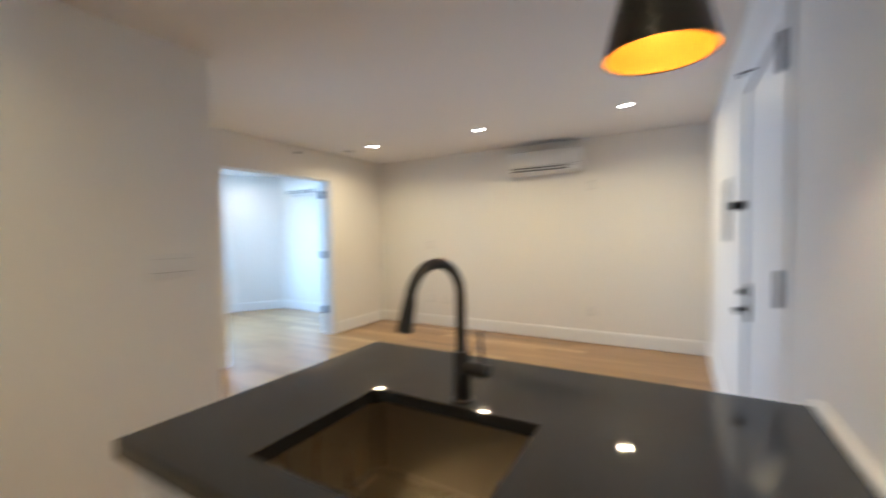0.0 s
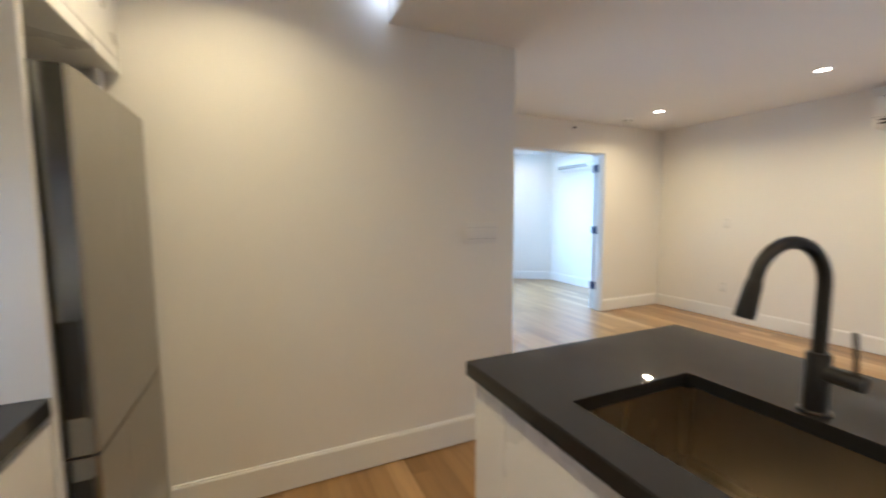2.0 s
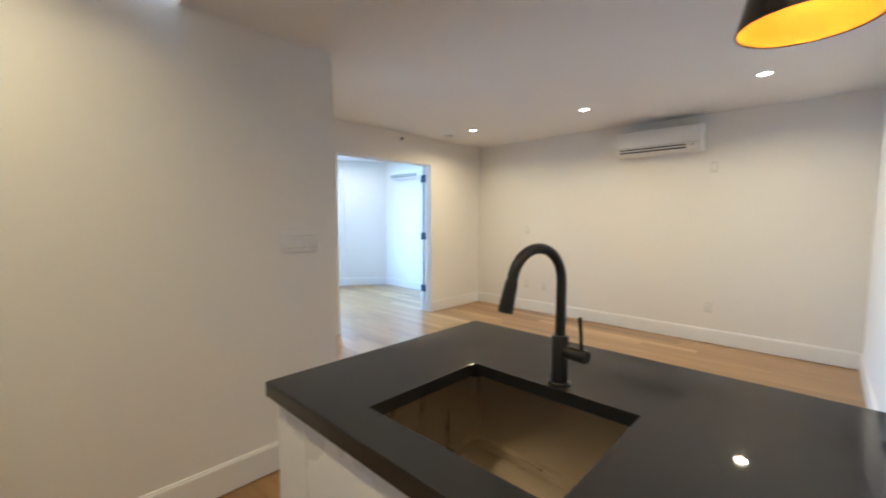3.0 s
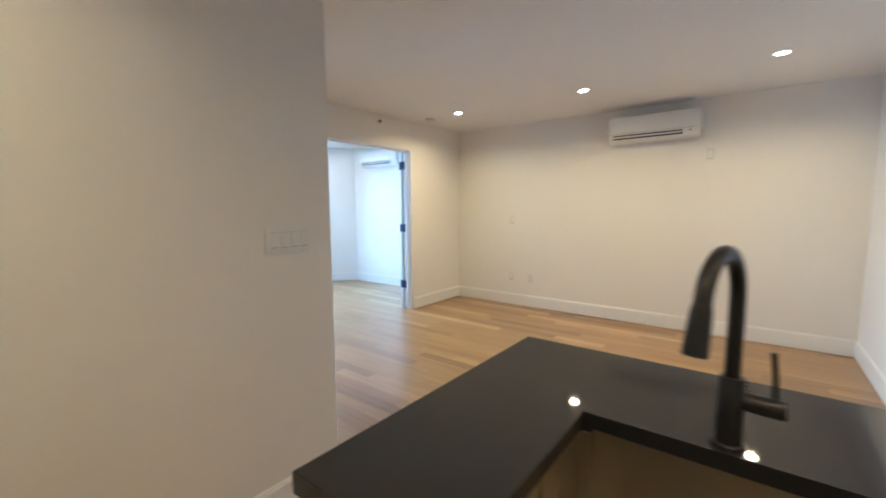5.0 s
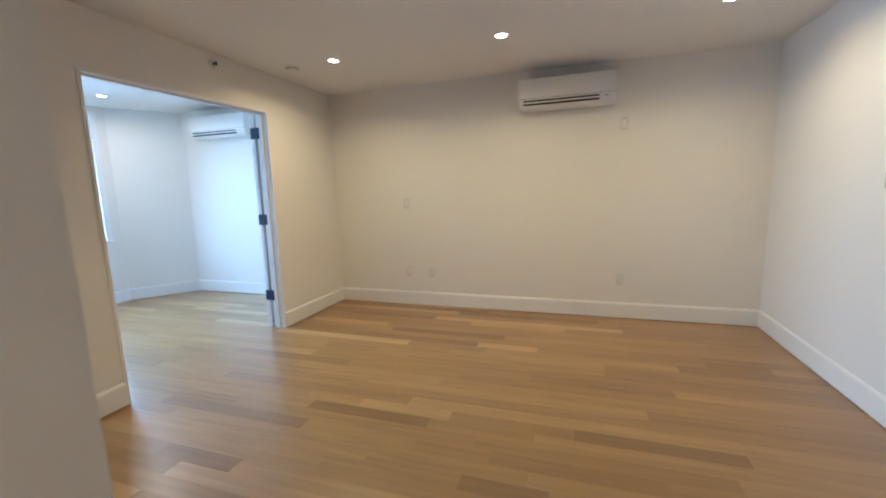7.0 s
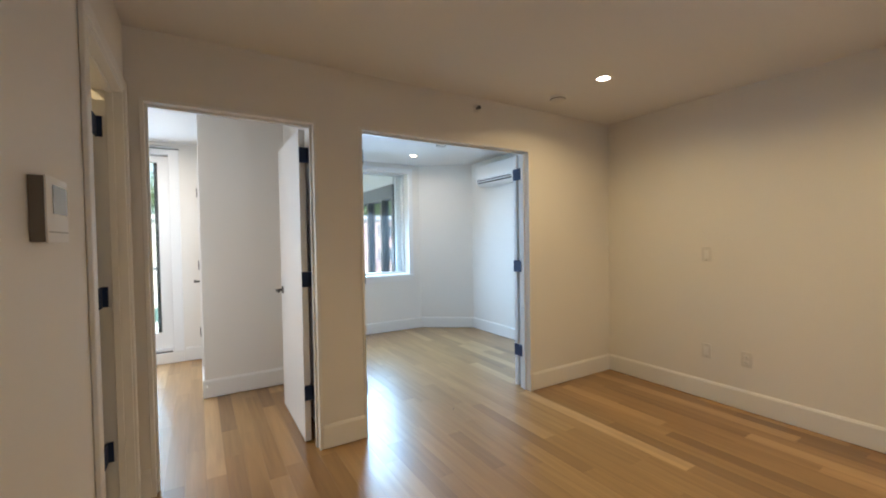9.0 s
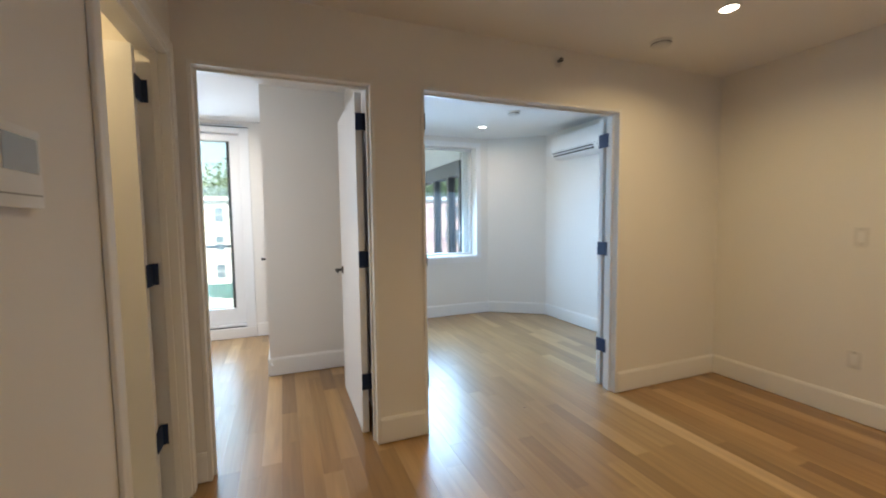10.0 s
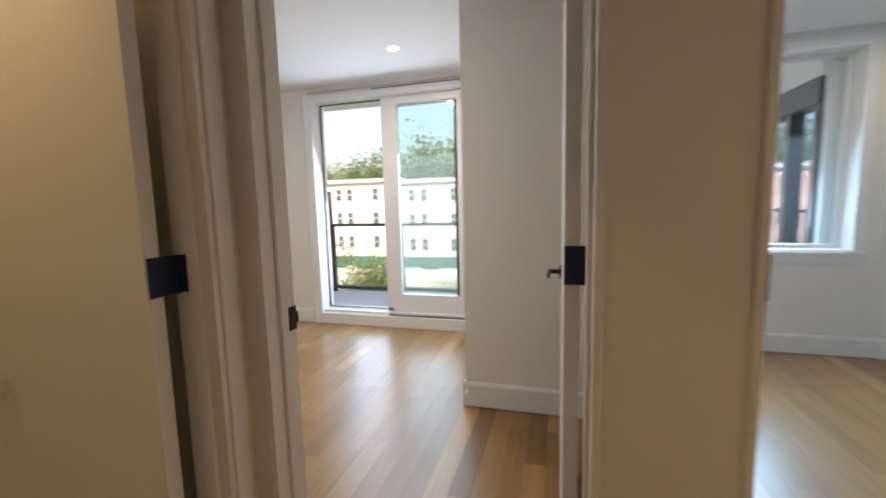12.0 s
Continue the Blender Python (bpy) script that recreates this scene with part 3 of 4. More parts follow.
# ---- window in the far bedroom ----
win = thing("window_1", "white fixed window with deep white reveal", "window", (XE - 0.1, 4.0, WIN[2]), kind="structure")
wy0, wy1, wz0, wz1 = WIN
for r in [(XE - 0.004, XE + 0.012, wy1 - 0.012, wy1 + 0.058, wz0 - 0.01, wz1 + 0.058), (XE - 0.004, XE + 0.012, wy0 - 0.058, wy0 + 0.012, wz0 - 0.01, wz1 + 0.058), (XE - 0.004, XE + 0.010, wy0 + 0.012, wy1 - 0.012, wz1 - 0.012, wz1 + 0.058)]:
    part("casing", boxes(r, bevel=0.003), VINYL, win, smooth=False)
part("window_sill", boxes((XE - 0.2, XE + 0.028, wy0 - 0.06, wy1 + 0.06, wz0 - 0.038, wz0 - 0.011), bevel=0.005), VINYL, win, smooth=False)
part("apron", boxes((XE + 0.001, XE + 0.014, wy0 - 0.04, wy1 + 0.04, wz0 - 0.098, wz0 - 0.039), bevel=0.003), TRIM, win, smooth=False)
for r in [(wy0, wy0 + 0.03, wz0, wz1), (wy1 - 0.03, wy1, wz0, wz1), (wy0 + 0.03, wy1 - 0.03, wz0, wz0 + 0.03), (wy0 + 0.03, wy1 - 0.03, wz1 - 0.03, wz1)]:
    part("window_frame", boxes((XE - 0.23, XE - 0.17, *r), bevel=0.004), VINYL, win, smooth=False)
pane = part("pane", boxes((XE - 0.203, XE - 0.197, wy0 + 0.025, wy1 - 0.025, wz0 + 0.025, wz1 - 0.025)), CLEAR, win, "clear window glass")
pane.visible_shadow = False

# ---- sliding balcony door ----
bd = thing("balcony_door", "white sliding balcony door, one panel slid open", "sliding door", (XE - 0.12, 1.0, 0), kind="structure")
by0, by1, bz0, bz1 = 0.16, 1.88, 0.15, 2.33
part("threshold_step", boxes((XE - 0.235, XE + 0.012, by0 - 0.05, by1 + 0.05, 0.001, 0.118), bevel=0.006), TRIM, bd, smooth=False)
part("track", boxes((XE - 0.22, XE - 0.02, by0 + 0.02, by1 - 0.02, 0.119, 0.15), (XE - 0.095, XE - 0.085, by0 + 0.05, by1 - 0.05, 0.15, 0.160)), VINYL, bd, smooth=False)
part("track_gap", boxes((XE - 0.0195, XE - 0.010, 0.98, by1 - 0.06, 0.1195, 0.133)), BLACK_FRAME, bd)
for r in [(by0 - 0.05, by0 + 0.05, 0.119, bz1 + 0.06), (by1 - 0.05, by1 + 0.05, 0.119, bz1 + 0.06), (by0 + 0.05, by1 - 0.05, bz1 - 0.01, bz1 + 0.06)]:
    part("door_frame", boxes((XE - 0.225, XE + 0.012, *r), bevel=0.005), VINYL, bd, smooth=False)
part("head_panel", boxes((XE - 0.21, XE - 0.03, by0 - 0.0, by1 + 0.0, bz1 + 0.061, 2.42)), VINYL, bd)
part("top_seal", boxes((XE + 0.0125, XE + 0.016, 0.9, by1 + 0.05, bz1 + 0.052, bz1 + 0.060)), BLACK_FRAME, bd)
part("screen_edge", boxes((XE - 0.16, XE - 0.14, by0 + 0.0505, by0 + 0.062, 0.151, bz1 - 0.011), (XE - 0.16, XE - 0.14, by0 + 0.062, 0.95, bz1 - 0.022, bz1 - 0.011), (XE - 0.16, XE - 0.14, by0 + 0.062, 0.95, 0.151, 0.161)), BLACK_FRAME, bd, "thin black screen frame")
for x0, tag in ((XE - 0.118, "sliding_panel"), (XE - 0.205, "fixed_panel")):
    p0, p1 = 0.945, by1 - 0.052
    st, foot = (0.165, 0.335) if tag == "sliding_panel" else (0.085, 0.27)
    pan = part(tag, boxes((x0, x0 + 0.045, p0, p0 + st, 0.162, bz1 - 0.012), (x0, x0 + 0.045, p1 - 0.105, p1, 0.162, bz1 - 0.012), (x0, x0 + 0.045, p0 + st, p1 - 0.105, 0.162, foot), (x0, x0 + 0.045, p0 + st, p1 - 0.105, bz1 - 0.085, bz1 - 0.012)), VINYL, bd, smooth=False)
    g = part("pane", boxes((x0 + 0.019, x0 + 0.025, p0 + st - 0.005, p1 - 0.10, foot - 0.005, bz1 - 0.08)), GREEN_GLASS if tag == "sliding_panel" else CLEAR, pan, "faintly green insulating glass")
    g.visible_shadow = False
    part("gasket", boxes((x0 + 0.004, x0 + 0.018, p1 - 0.140, p1 - 0.1055, 0.336, bz1 - 0.086)), BLACK_FRAME, pan)
part("foot_latch", boxes((XE - 0.072, XE - 0.052, 0.955, 1.005, 0.163, 0.19), bevel=0.004), HINGE_GREY, bd)

# ---- balcony and what is seen outside ----
DECK = -0.03
balc = thing("balcony", "pale concrete balcony with black metal railing", "balcony", (-7.4, 1.6, DECK - 0.2))
part("deck", boxes((-8.12, XE - 0.241, -1.6, 4.59, DECK - 0.2, DECK), (-10.8, XE - 0.241, 4.591, 6.2, DECK - 0.2, DECK)), CONCRETE, balc, smooth=False)
part("soffit", boxes((-8.45, XE - 0.241, -1.6, 4.0, 2.74, 2.95), (-10.8, XE - 0.241, 4.001, 6.2, 2.74, 2.95)), STUCCO, balc, smooth=False)
part("top_rail", boxes((-8.05, -8.00, -0.62, 3.3, 0.955, 1.0), bevel=0.004), BLACK_FRAME, balc, smooth=False)
part("bottom_rail", boxes((-8.045, -8.005, -0.62, 3.3, 0.015, 0.065), bevel=0.004), BLACK_FRAME, balc, smooth=False)
for y in (-0.60, 0.50, 1.60, 2.70, 3.27):
    part("post", boxes((-8.045, -8.0, y - 0.024, y + 0.024, DECK, 0.955)), BLACK_FRAME, balc, smooth=False)
for i in range(8):
    z = 0.15 + i * 0.098
    part("rail_wire", tube(bmesh.new(), [(-8.022, -0.6, z), (-8.022, 3.3, z)], 0.003, 6), HINGE_GREY, balc)
screen = thing("privacy_screen", "brown slatted wooden screen beside the railing", "screen", (-8.03, -0.71, DECK))
part("frame_post", boxes((-8.09, -7.97, -0.665, -0.635, DECK + 0.001, 1.48), (-8.09, -7.97, -0.90, -0.87, DECK + 0.001, 1.48), bevel=0.003), BROWN_WOOD, screen, smooth=False)
for i in range(13):
    z = 0.02 + i * 0.112
    part("slat", boxes((-8.06, -8.035, -0.869, -0.666, z, z + 0.098), bevel=0.002), BROWN_WOOD, screen, smooth=False)

side = thing("neighbour_bay", "charcoal framed glazed corner beside the window", "building", (-7.8, 4.9, DECK))
part("return_wall", boxes((-6.69, XE - 0.241, 4.70, 5.0, DECK + 0.001, 2.739)), STUCCO, side, "pale outside wall", smooth=False)
part("header_beam", boxes((-10.6, -6.691, 4.66, 4.85, 1.99, 2.20)), GREY_FRAME, side, smooth=False)
part("upper_fascia", boxes((-10.6, -6.691, 4.68, 4.85, 2.201, 2.739)), STUCCO, side, smooth=False)
bays = (-6.735, -7.17, -7.78, -9.1, -10.5)
for x in bays:
    part("mullion", boxes((x - 0.034, x + 0.034, 4.68, 4.80, DECK + 0.001, 1.989)), BLACK_FRAME, side, smooth=False)
for x1, x0 in zip(bays, bays[1:]):
    part("bay_sill", boxes((x0 + 0.035, x1 - 0.035, 4.70, 4.78, DECK + 0.001, 0.12)), GREY_FRAME, side, smooth=False)
    pn = part("pane", boxes((x0 + 0.035, x1 - 0.035, 4.735, 4.742, 0.121, 1.989)), BAY_GLASS, side, "blue-grey tinted glass")
    pn.visible_shadow = False
fence_rail = thing("balcony_rail", "black metal balcony rail outside the window", "railing", (-8.03, 4.0, DECK))
part("top_rail", boxes((-8.05, -8.00, 3.32, 4.62, 0.955, 1.0)), BLACK_FRAME, fence_rail, smooth=False)
part("bottom_rail", boxes((-8.045, -8.005, 3.32, 4.62, 0.015, 0.065)), BLACK_FRAME, fence_rail, smooth=False)
for i in range(12):
    part("baluster", boxes((-8.03, -8.015, 3.34 + i * 0.108, 3.355 + i * 0.108, 0.066, 0.954)), BLACK_FRAME, fence_rail, smooth=False)
inner_rail = thing("balcony_rail", "black metal balcony rail behind the glazed corner", "railing", (-8.2, 6.1, DECK))
part("top_rail", boxes((-10.7, -6.70, 6.08, 6.13, 1.0, 1.045)), BLACK_FRAME, inner_rail, smooth=False)
for i in range(30):
    part("baluster", boxes((-10.68 + i * 0.135, -10.665 + i * 0.135, 6.098, 6.112, DECK, 0.999)), BLACK_FRAME, inner_rail, smooth=False)

structure("ground", boxes((-3000, 3000, -3000, 3000, -6.6, -6.2)), GROUND, "grass and soil behind the houses", "ground")
structure("lower_storeys", boxes((XE - 0.24, XR + 0.2, YS - 0.15, YF + 0.2, -6.2, -0.205)), STUCCO, "pale outer wall of the building below", "facade")


def far_house(x, y0, y1, top, mat, rows, cols, label):
    """A flat-roofed row house: wall, cornice, roof, and each window with frame and sill."""
    h = thing("row_house", label, "house", (x - 5, (y0 + y1) / 2, -6.2), group="row houses")
    part("wall", boxes((x - 10, x, y0, y1, -6.2, top)), mat, h, smooth=False)
    part("cornice", boxes((x + 0.002, x + 0.35, y0, y1, top - 0.14, top + 0.10), (x + 0.002, x + 0.15, y0, y1, top - 0.34, top - 0.141)), FENCE_WHITE, h, smooth=False)
    part("roof", boxes((x - 10, x, y0, y1, top + 0.001, top + 0.25)), ROOF, h, smooth=False)
    for r in range(rows):
        for c in range(cols):
            y = y0 + (c + 0.5) * (y1 - y0) / cols
            z = top - 1.33 - r * 2.4
            for s in (-0.62, 0.62):
                w = part("window", boxes((x + 0.01, x + 0.05, y + s - 0.31, y + s + 0.31, z - 0.58, z + 0.58)), FAR_GLASS, h, smooth=False)
                part("sill", boxes((x + 0.051, x + 0.16, y + s - 0.38, y + s + 0.38, z - 0.68, z - 0.58)), FENCE_WHITE, w, smooth=False)
                part("sash", boxes((x + 0.051, x + 0.07, y + s - 0.31, y + s + 0.31, z - 0.03, z + 0.03)), FENCE_WHITE, w, smooth=False)
    return h


far_house(-40.0, -33.0, -20.6, 3.7, BRICK_PINK, 3, 3, "pale rendered flat-roofed row house, three storeys")
far_house(-40.3, -20.6, -12.4, 3.75, BRICK_PINK, 3, 2, "pale pink flat-roofed row house, three storeys")
far_house(-39.7, -12.4, -4.1, 3.5, BRICK_TAN, 3, 2, "tan flat-roofed row house with paired windows")
far_house(-40.2, -4.1, 8.0, 3.4, BRICK_TAN, 3, 3, "tan clapboard flat-roofed row house, three storeys")
far_house(-40.0, 8.0, 34.0, 3.6, BRICK_RED, 3, 6, "wide pale red flat-roofed row house, three storeys")


def tree(x, y, ground, height, spread, count, mat, label, name="tree"):
    """Tapered trunk, forked limbs and a crown of many small leaf clumps with gaps."""
    t = thing(name, label, "tree" if name == "tree" else "shrub", (x, y, ground))
    rnd = random.Random(int(x * 31 + y * 17))
    trunk_h = height * 0.42
    bm = tube(bmesh.new(), [(x, y, ground - 0.1), (x + 0.05, y, ground + trunk_h * 0.5), (x, y + 0.1, ground + trunk_h)], [height * 0.028, height * 0.02, height * 0.015], 10)
    part("trunk", bm, BARK, t)
    tips = []
    for i in range(9):
        a = i * 2.4 + rnd.random()
        r = spread * (0.35 + 0.5 * rnd.random())
        tip = Vector((x + r * math.cos(a), y + r * math.sin(a), ground + height * (0.5 + 0.42 * rnd.random())))
        start = Vector((x, y + 0.1, ground + trunk_h * (0.75 + 0.25 * rnd.random())))
        mid = (start + tip) / 2 + Vector((0, 0, height * 0.05))
        part("limb", tube(bmesh.new(), [start, mid, tip], [height * 0.010, height * 0.006, height * 0.002], 6), BARK, t)
        tips += [tip, mid]
    verts, faces = [], []
    for i in range(count):
        c = rnd.choice(tips) + Vector((rnd.gauss(0, spread * 0.26), rnd.gauss(0, spread * 0.26), rnd.gauss(0, height * 0.09)))
        s = height * (0.008 + 0.011 * rnd.random())
        u = Vector((rnd.gauss(0, 1), rnd.gauss(0, 1), rnd.gauss(0, 1))).normalized()
        v = u.orthogonal().normalized()
        k = len(verts)
        verts += [c - u * s, c + v * s * 0.6, c + u * s, c - v * s * 0.6 + u.cross(v) * s * 0.3]
        faces.append((k, k + 1, k + 2, k + 3))
    me = bpy.data.meshes.new("crown")
    me.from_pydata([p - Vector((x, y, ground)) for p in verts], [], faces)
    me.materials.append(mat)
    ob = new("crown", me)
    ob.parent = t
    return t


for i, (x, y, h, s) in enumerate([(-58, -36, 12.5, 6.0), (-57, -30, 12.8, 5.5), (-56, -23.5, 14.6, 5.5), (-57, -16.5, 15.6, 5.5), (-56, -10.5, 15.2, 5.5), (-58, -3, 15.5, 6.5), (-57, 7, 15.5, 6.5), (-60, 18, 15, 6.0), (-60, 29, 15, 6.0)]):
    tree(x, y, -6.2, h, s, 11000, LEAVES[i % 3], "tall leafy green tree behind the row houses")
tree(-22.0, -6.9, -6.2, 5.1, 1.7, 9000, LEAVES[1], "bushy green garden tree below the balcony")
tree(-24.0, -3.4, -6.2, 3.2, 1.9, 6000, LEAVES[2], "bushy dark green garden tree")
tree(-19.0, -1.2, -6.2, 3.3, 1.6, 4500, LEAVES[0], "small leafy garden tree")
tree(-25.0, -11.4, -6.2, 2.5, 2.0, 4500, LEAVES[2], "low leafy garden tree")
for y, h in ((-12.6, 2.6), (-9.2, 2.9), (-6.1, 2.8), (-3.2, 3.0), (-0.4, 2.8)):
    tree(-25.6, y, -6.2, h, 1.5, 3500, LEAVES[1], "low green shrub before the white fence", "shrub")
gf = thing("garden_fence", "white board garden fence", "fence", (-27, -5, -6.2))
for i in range(40):
    part("board", boxes((-27.05, -27.0, -16 + i * 0.6, -15.42 + i * 0.6, -6.2, -2.86 + 0.10 * math.sin(i * 1.7))), FENCE_WHITE, gf, smooth=False)
solo("garden_screen", boxes((-29.1, -29.0, -18, 8, -6.2, -2.35), bevel=0.02), GREEN_FABRIC, "dark green garden screen fabric", "screen", (-29.05, -5, -6.2), smooth=False)
parasol = thing("parasol", "blue garden parasol, folded, on a dark pole", "parasol", (-19.5, -4.67, -6.2))
part("pole", tube(bmesh.new(), [(-19.5, -4.67, -6.2), (-19.5, -4.67, -1.22)], 0.025, 8), BLACK_FRAME, parasol)
part("canopy", lathe(bmesh.new(), [(0.20, -1.88), (0.24, -1.72), (0.20, -1.45), (0.05, -1.25)], (-19.5, -4.67, 0), steps=14), BLUE_PLASTIC, parasol, "folded blue canopy")


# ---- kitchen peninsula ----
SX, SY = (-0.273, 0.207), (1.064, 1.463)      # cut-out of the sink
CT, CB = 0.906, 0.862


def ring_slab(bm, x0, x1, y0, y1, hx, hy, z0, z1):
    """A slab with a rectangular hole through it."""
    out = [(x0, y0), (x1, y0), (x1, y1), (x0, y1)]
    inn = [(hx[0], hy[0]), (hx[1], hy[0]), (hx[1], hy[1]), (hx[0], hy[1])]
    vo = [[bm.verts.new((*p, z)) for p in out] for z in (z0, z1)]
    vi = [[bm.verts.new((*p, z)) for p in inn] for z in (z0, z1)]
    for i in range(4):
        j = (i + 1) % 4
        bm.faces.new((vo[1][i], vo[1][j], vi[1][j], vi[1][i]))
        bm.faces.new((vo[0][j], vo[0][i], vi[0][i], vi[0][j]))
        bm.faces.new((vo[0][i], vo[0][j], vo[1][j], vo[1][i]))
        bm.faces.new((vi[0][j], vi[0][i], vi[1][i], vi[1][j]))
    es = [e for e in bm.edges if abs(e.verts[0].co.z - e.verts[1].co.z) < 1e-6 and all(v in vo[0] + vo[1] for v in e.verts)]
    bmesh.ops.bevel(bm, geom=es, offset=0.0025, segments=2, affect="EDGES")
    return bm


solo("peninsula_worktop", ring_slab(bmesh.new(), -0.602, XR - 0.002, 0.960, 1.872, SX, SY, CB, CT), STONE, "black polished stone worktop with an undermount sink hole", "worktop", (0.08, 1.39, CB), smooth=False)
solo("wall_upstand", boxes((XR - 0.024, XR - 0.001, 0.96, 1.872, CT + 0.001, CT + 0.018), bevel=0.003), TRIM, "slim white upstand between worktop and wall", "upstand", (XR - 0.012, 1.39, CT + 0.001), smooth=False)


def base_unit(x0, x1, y0, y1, label, doors=1, side_panel=False, face=-1):
    """A base cabinet: carcass on a plinth, slab fronts with shadow gaps and a finger channel."""
    c = thing("base_cabinet", label, "cabinet", ((x0 + x1) / 2, (y0 + y1) / 2, 0), group="kitchen base cabinets")
    f0, f1 = (y0 - 0.021, y0 - 0.002) if face < 0 else (y1 + 0.002, y1 + 0.021)
    top = CB - 0.001
    part("body", boxes((x0, x1, y0, y1, 0.10, 0.62), (x0, x1, y0, y0 + 0.03, 0.62, top), (x0, x1, y1 - 0.2, y1, 0.62, top)), CABINET, c, smooth=False)
    part("plinth", boxes((x0, x1, y0 + 0.05, y1 - 0.05, 0.001, 0.0995)), DARK_FRONT, c, smooth=False)
    w = (x1 - x0) / doors
    for i in range(doors):
        part("door", boxes((x0 + i * w + 0.0015, x0 + (i + 1) * w - 0.0015, f0, f1, 0.105, CB - 0.022), bevel=0.0015), CABINET, c, smooth=False)
    return c


base_unit(-0.432, 0.165, 1.005, 1.82, "white slab-front sink base cabinet", 1)
base_unit(0.168, XR - 0.004, 1.005, 1.82, "white slab-front base cabinet beside the wall", 1)
solo("end_panel", boxes((-0.587, -0.436, 0.984, 1.845, 0.001, CB - 0.001), bevel=0.0015), CABINET, "white end panel of the peninsula", "panel", (-0.51, 1.39, 0.001), smooth=False)

sink = thing("kitchen_sink", "brushed stainless steel undermount sink in the worktop", "sink", (-0.03, 1.23, 0.66))
bm = bmesh.new()
x0, x1, y0, y1, zt, zb = SX[0] + 0.001, SX[1] - 0.001, SY[0] + 0.001, SY[1] - 0.001, 0.872, 0.662
outer = [[bm.verts.new(p) for p in ((x0, y0, z), (x1, y0, z), (x1, y1, z), (x0, y1, z))] for z in (zt, zb)]
for i in range(4):
    j = (i + 1) % 4
    bm.faces.new((outer[0][j], outer[0][i], outer[1][i], outer[1][j]))
low = bm.faces.new(outer[1])
bmesh.ops.bevel(bm, geom=[e for e in bm.edges if not all(v in outer[0] for v in e.verts)], offset=0.022, segments=4, affect="EDGES")
part("bowl", bm, SINK_STEEL, sink)
drain = part("drain", lathe(bmesh.new(), [(0.045, 0.663), (0.043, 0.667), (0.030, 0.666), (0.028, 0.663), (0.0, 0.663)], (-0.09, 1.255, 0), steps=28), DARK_STEEL, sink, "round dark strainer")

# tall pull-down tap
fx, fy = -0.014, 1.503
tap = thing("kitchen_tap", "matte black pull-down kitchen tap with gooseneck spout", "tap", (fx, fy, CT))
part("base_ring", lathe(bmesh.new(), [(0.029, CT + 0.0005), (0.029, CT + 0.005), (0.026, CT + 0.008)], (fx, fy, 0), steps=28), MATTE_BLACK, tap)
part("body", lathe(bmesh.new(), [(0.0225, CT + 0.008), (0.0225, CT + 0.128), (0.020, CT + 0.133), (0.0145, CT + 0.134)], (fx, fy, 0), steps=28), MATTE_BLACK, tap)
sw = Vector((-0.225, -0.974, 0)).normalized()
R = 0.090
pts = [Vector((fx, fy, CT + 0.13)), Vector((fx, fy, CT + 0.20)), Vector((fx, fy, CT + 0.280))]
for k in range(1, 19):
    a = math.pi * k / 18 * 0.94
    pts.append(Vector((fx, fy, CT + 0.280)) + sw * (R - R * math.cos(a)) + Vector((0, 0, R * math.sin(a))))
tip = pts[-1]
part("spout", tube(bmesh.new(), pts, 0.0135, 18), MATTE_BLACK, tap)
down = (pts[-1] - pts[-2]).normalized()
hd = [tip, tip + down * 0.004, tip + down * 0.012, tip + down * 0.068, tip + down * 0.079, tip + down * 0.081]
part("spray_head", tube(bmesh.new(), hd, [0.0138, 0.0150, 0.0160, 0.0185, 0.0182, 0.015], 20), MATTE_BLACK, tap, "pull-down spray head")
side_v = Vector((1.0, -0.12, 0)).normalized()
c0 = Vector((fx, fy, CT + 0.092))
part("valve", tube(bmesh.new(), [c0 + side_v * 0.018, c0 + side_v * 0.077, c0 + side_v * 0.081], [0.0175, 0.0175, 0.015], 20), MATTE_BLACK, tap)
part("lever", tube(bmesh.new(), [c0 + side_v * 0.064 + Vector((0, 0, 0.012)), c0 + side_v * 0.062 + Vector((0, 0, 0.055)), c0 + side_v * 0.057 + Vector((0, 0, 0.100))], [0.0048, 0.0045, 0.005], 10), MATTE_BLACK, tap)

# pendant over the peninsula
px, py, pz = 0.449, 1.395, 1.660
pend = thing("pendant_lamp", "black cone pendant lamp, gold inside, lit", "pendant lamp", (px, py, pz))
bm = bmesh.new()
lathe(bm, [(0.0915, pz), (0.0935, pz), (0.038, pz + 0.230), (0.034, pz + 0.238), (0.012, pz + 0.240), (0.012, pz + 0.236), (0.032, pz + 0.233), (0.0362, pz + 0.227)], (px, py, 0), steps=48, closed=True)
part("shade", bm, PENDANT_BLACK, pend)
bm = bmesh.new()
lathe(bm, [(0.0910, pz + 0.0015), (0.0354, pz + 0.2265), (0.013, pz + 0.2315), (0.013, pz + 0.2300), (0.0344, pz + 0.2250), (0.0900, pz + 0.0015)], (px, py, 0), steps=48, closed=True)
part("lining", bm, GOLD, pend, "gold inner lining")
part("socket", lathe(bmesh.new(), [(0.0115, pz + 0.17), (0.0115, pz + 0.245)], (px, py, 0), steps=16), MATTE_BLACK, pend)
part("bulb", lathe(bmesh.new(), [(0.0, pz + 0.078), (0.016, pz + 0.083), (0.026, pz + 0.105), (0.022, pz + 0.135), (0.012, pz + 0.165), (0.0, pz + 0.168)], (px, py, 0), steps=20), BULB, pend, "warm glowing bulb")
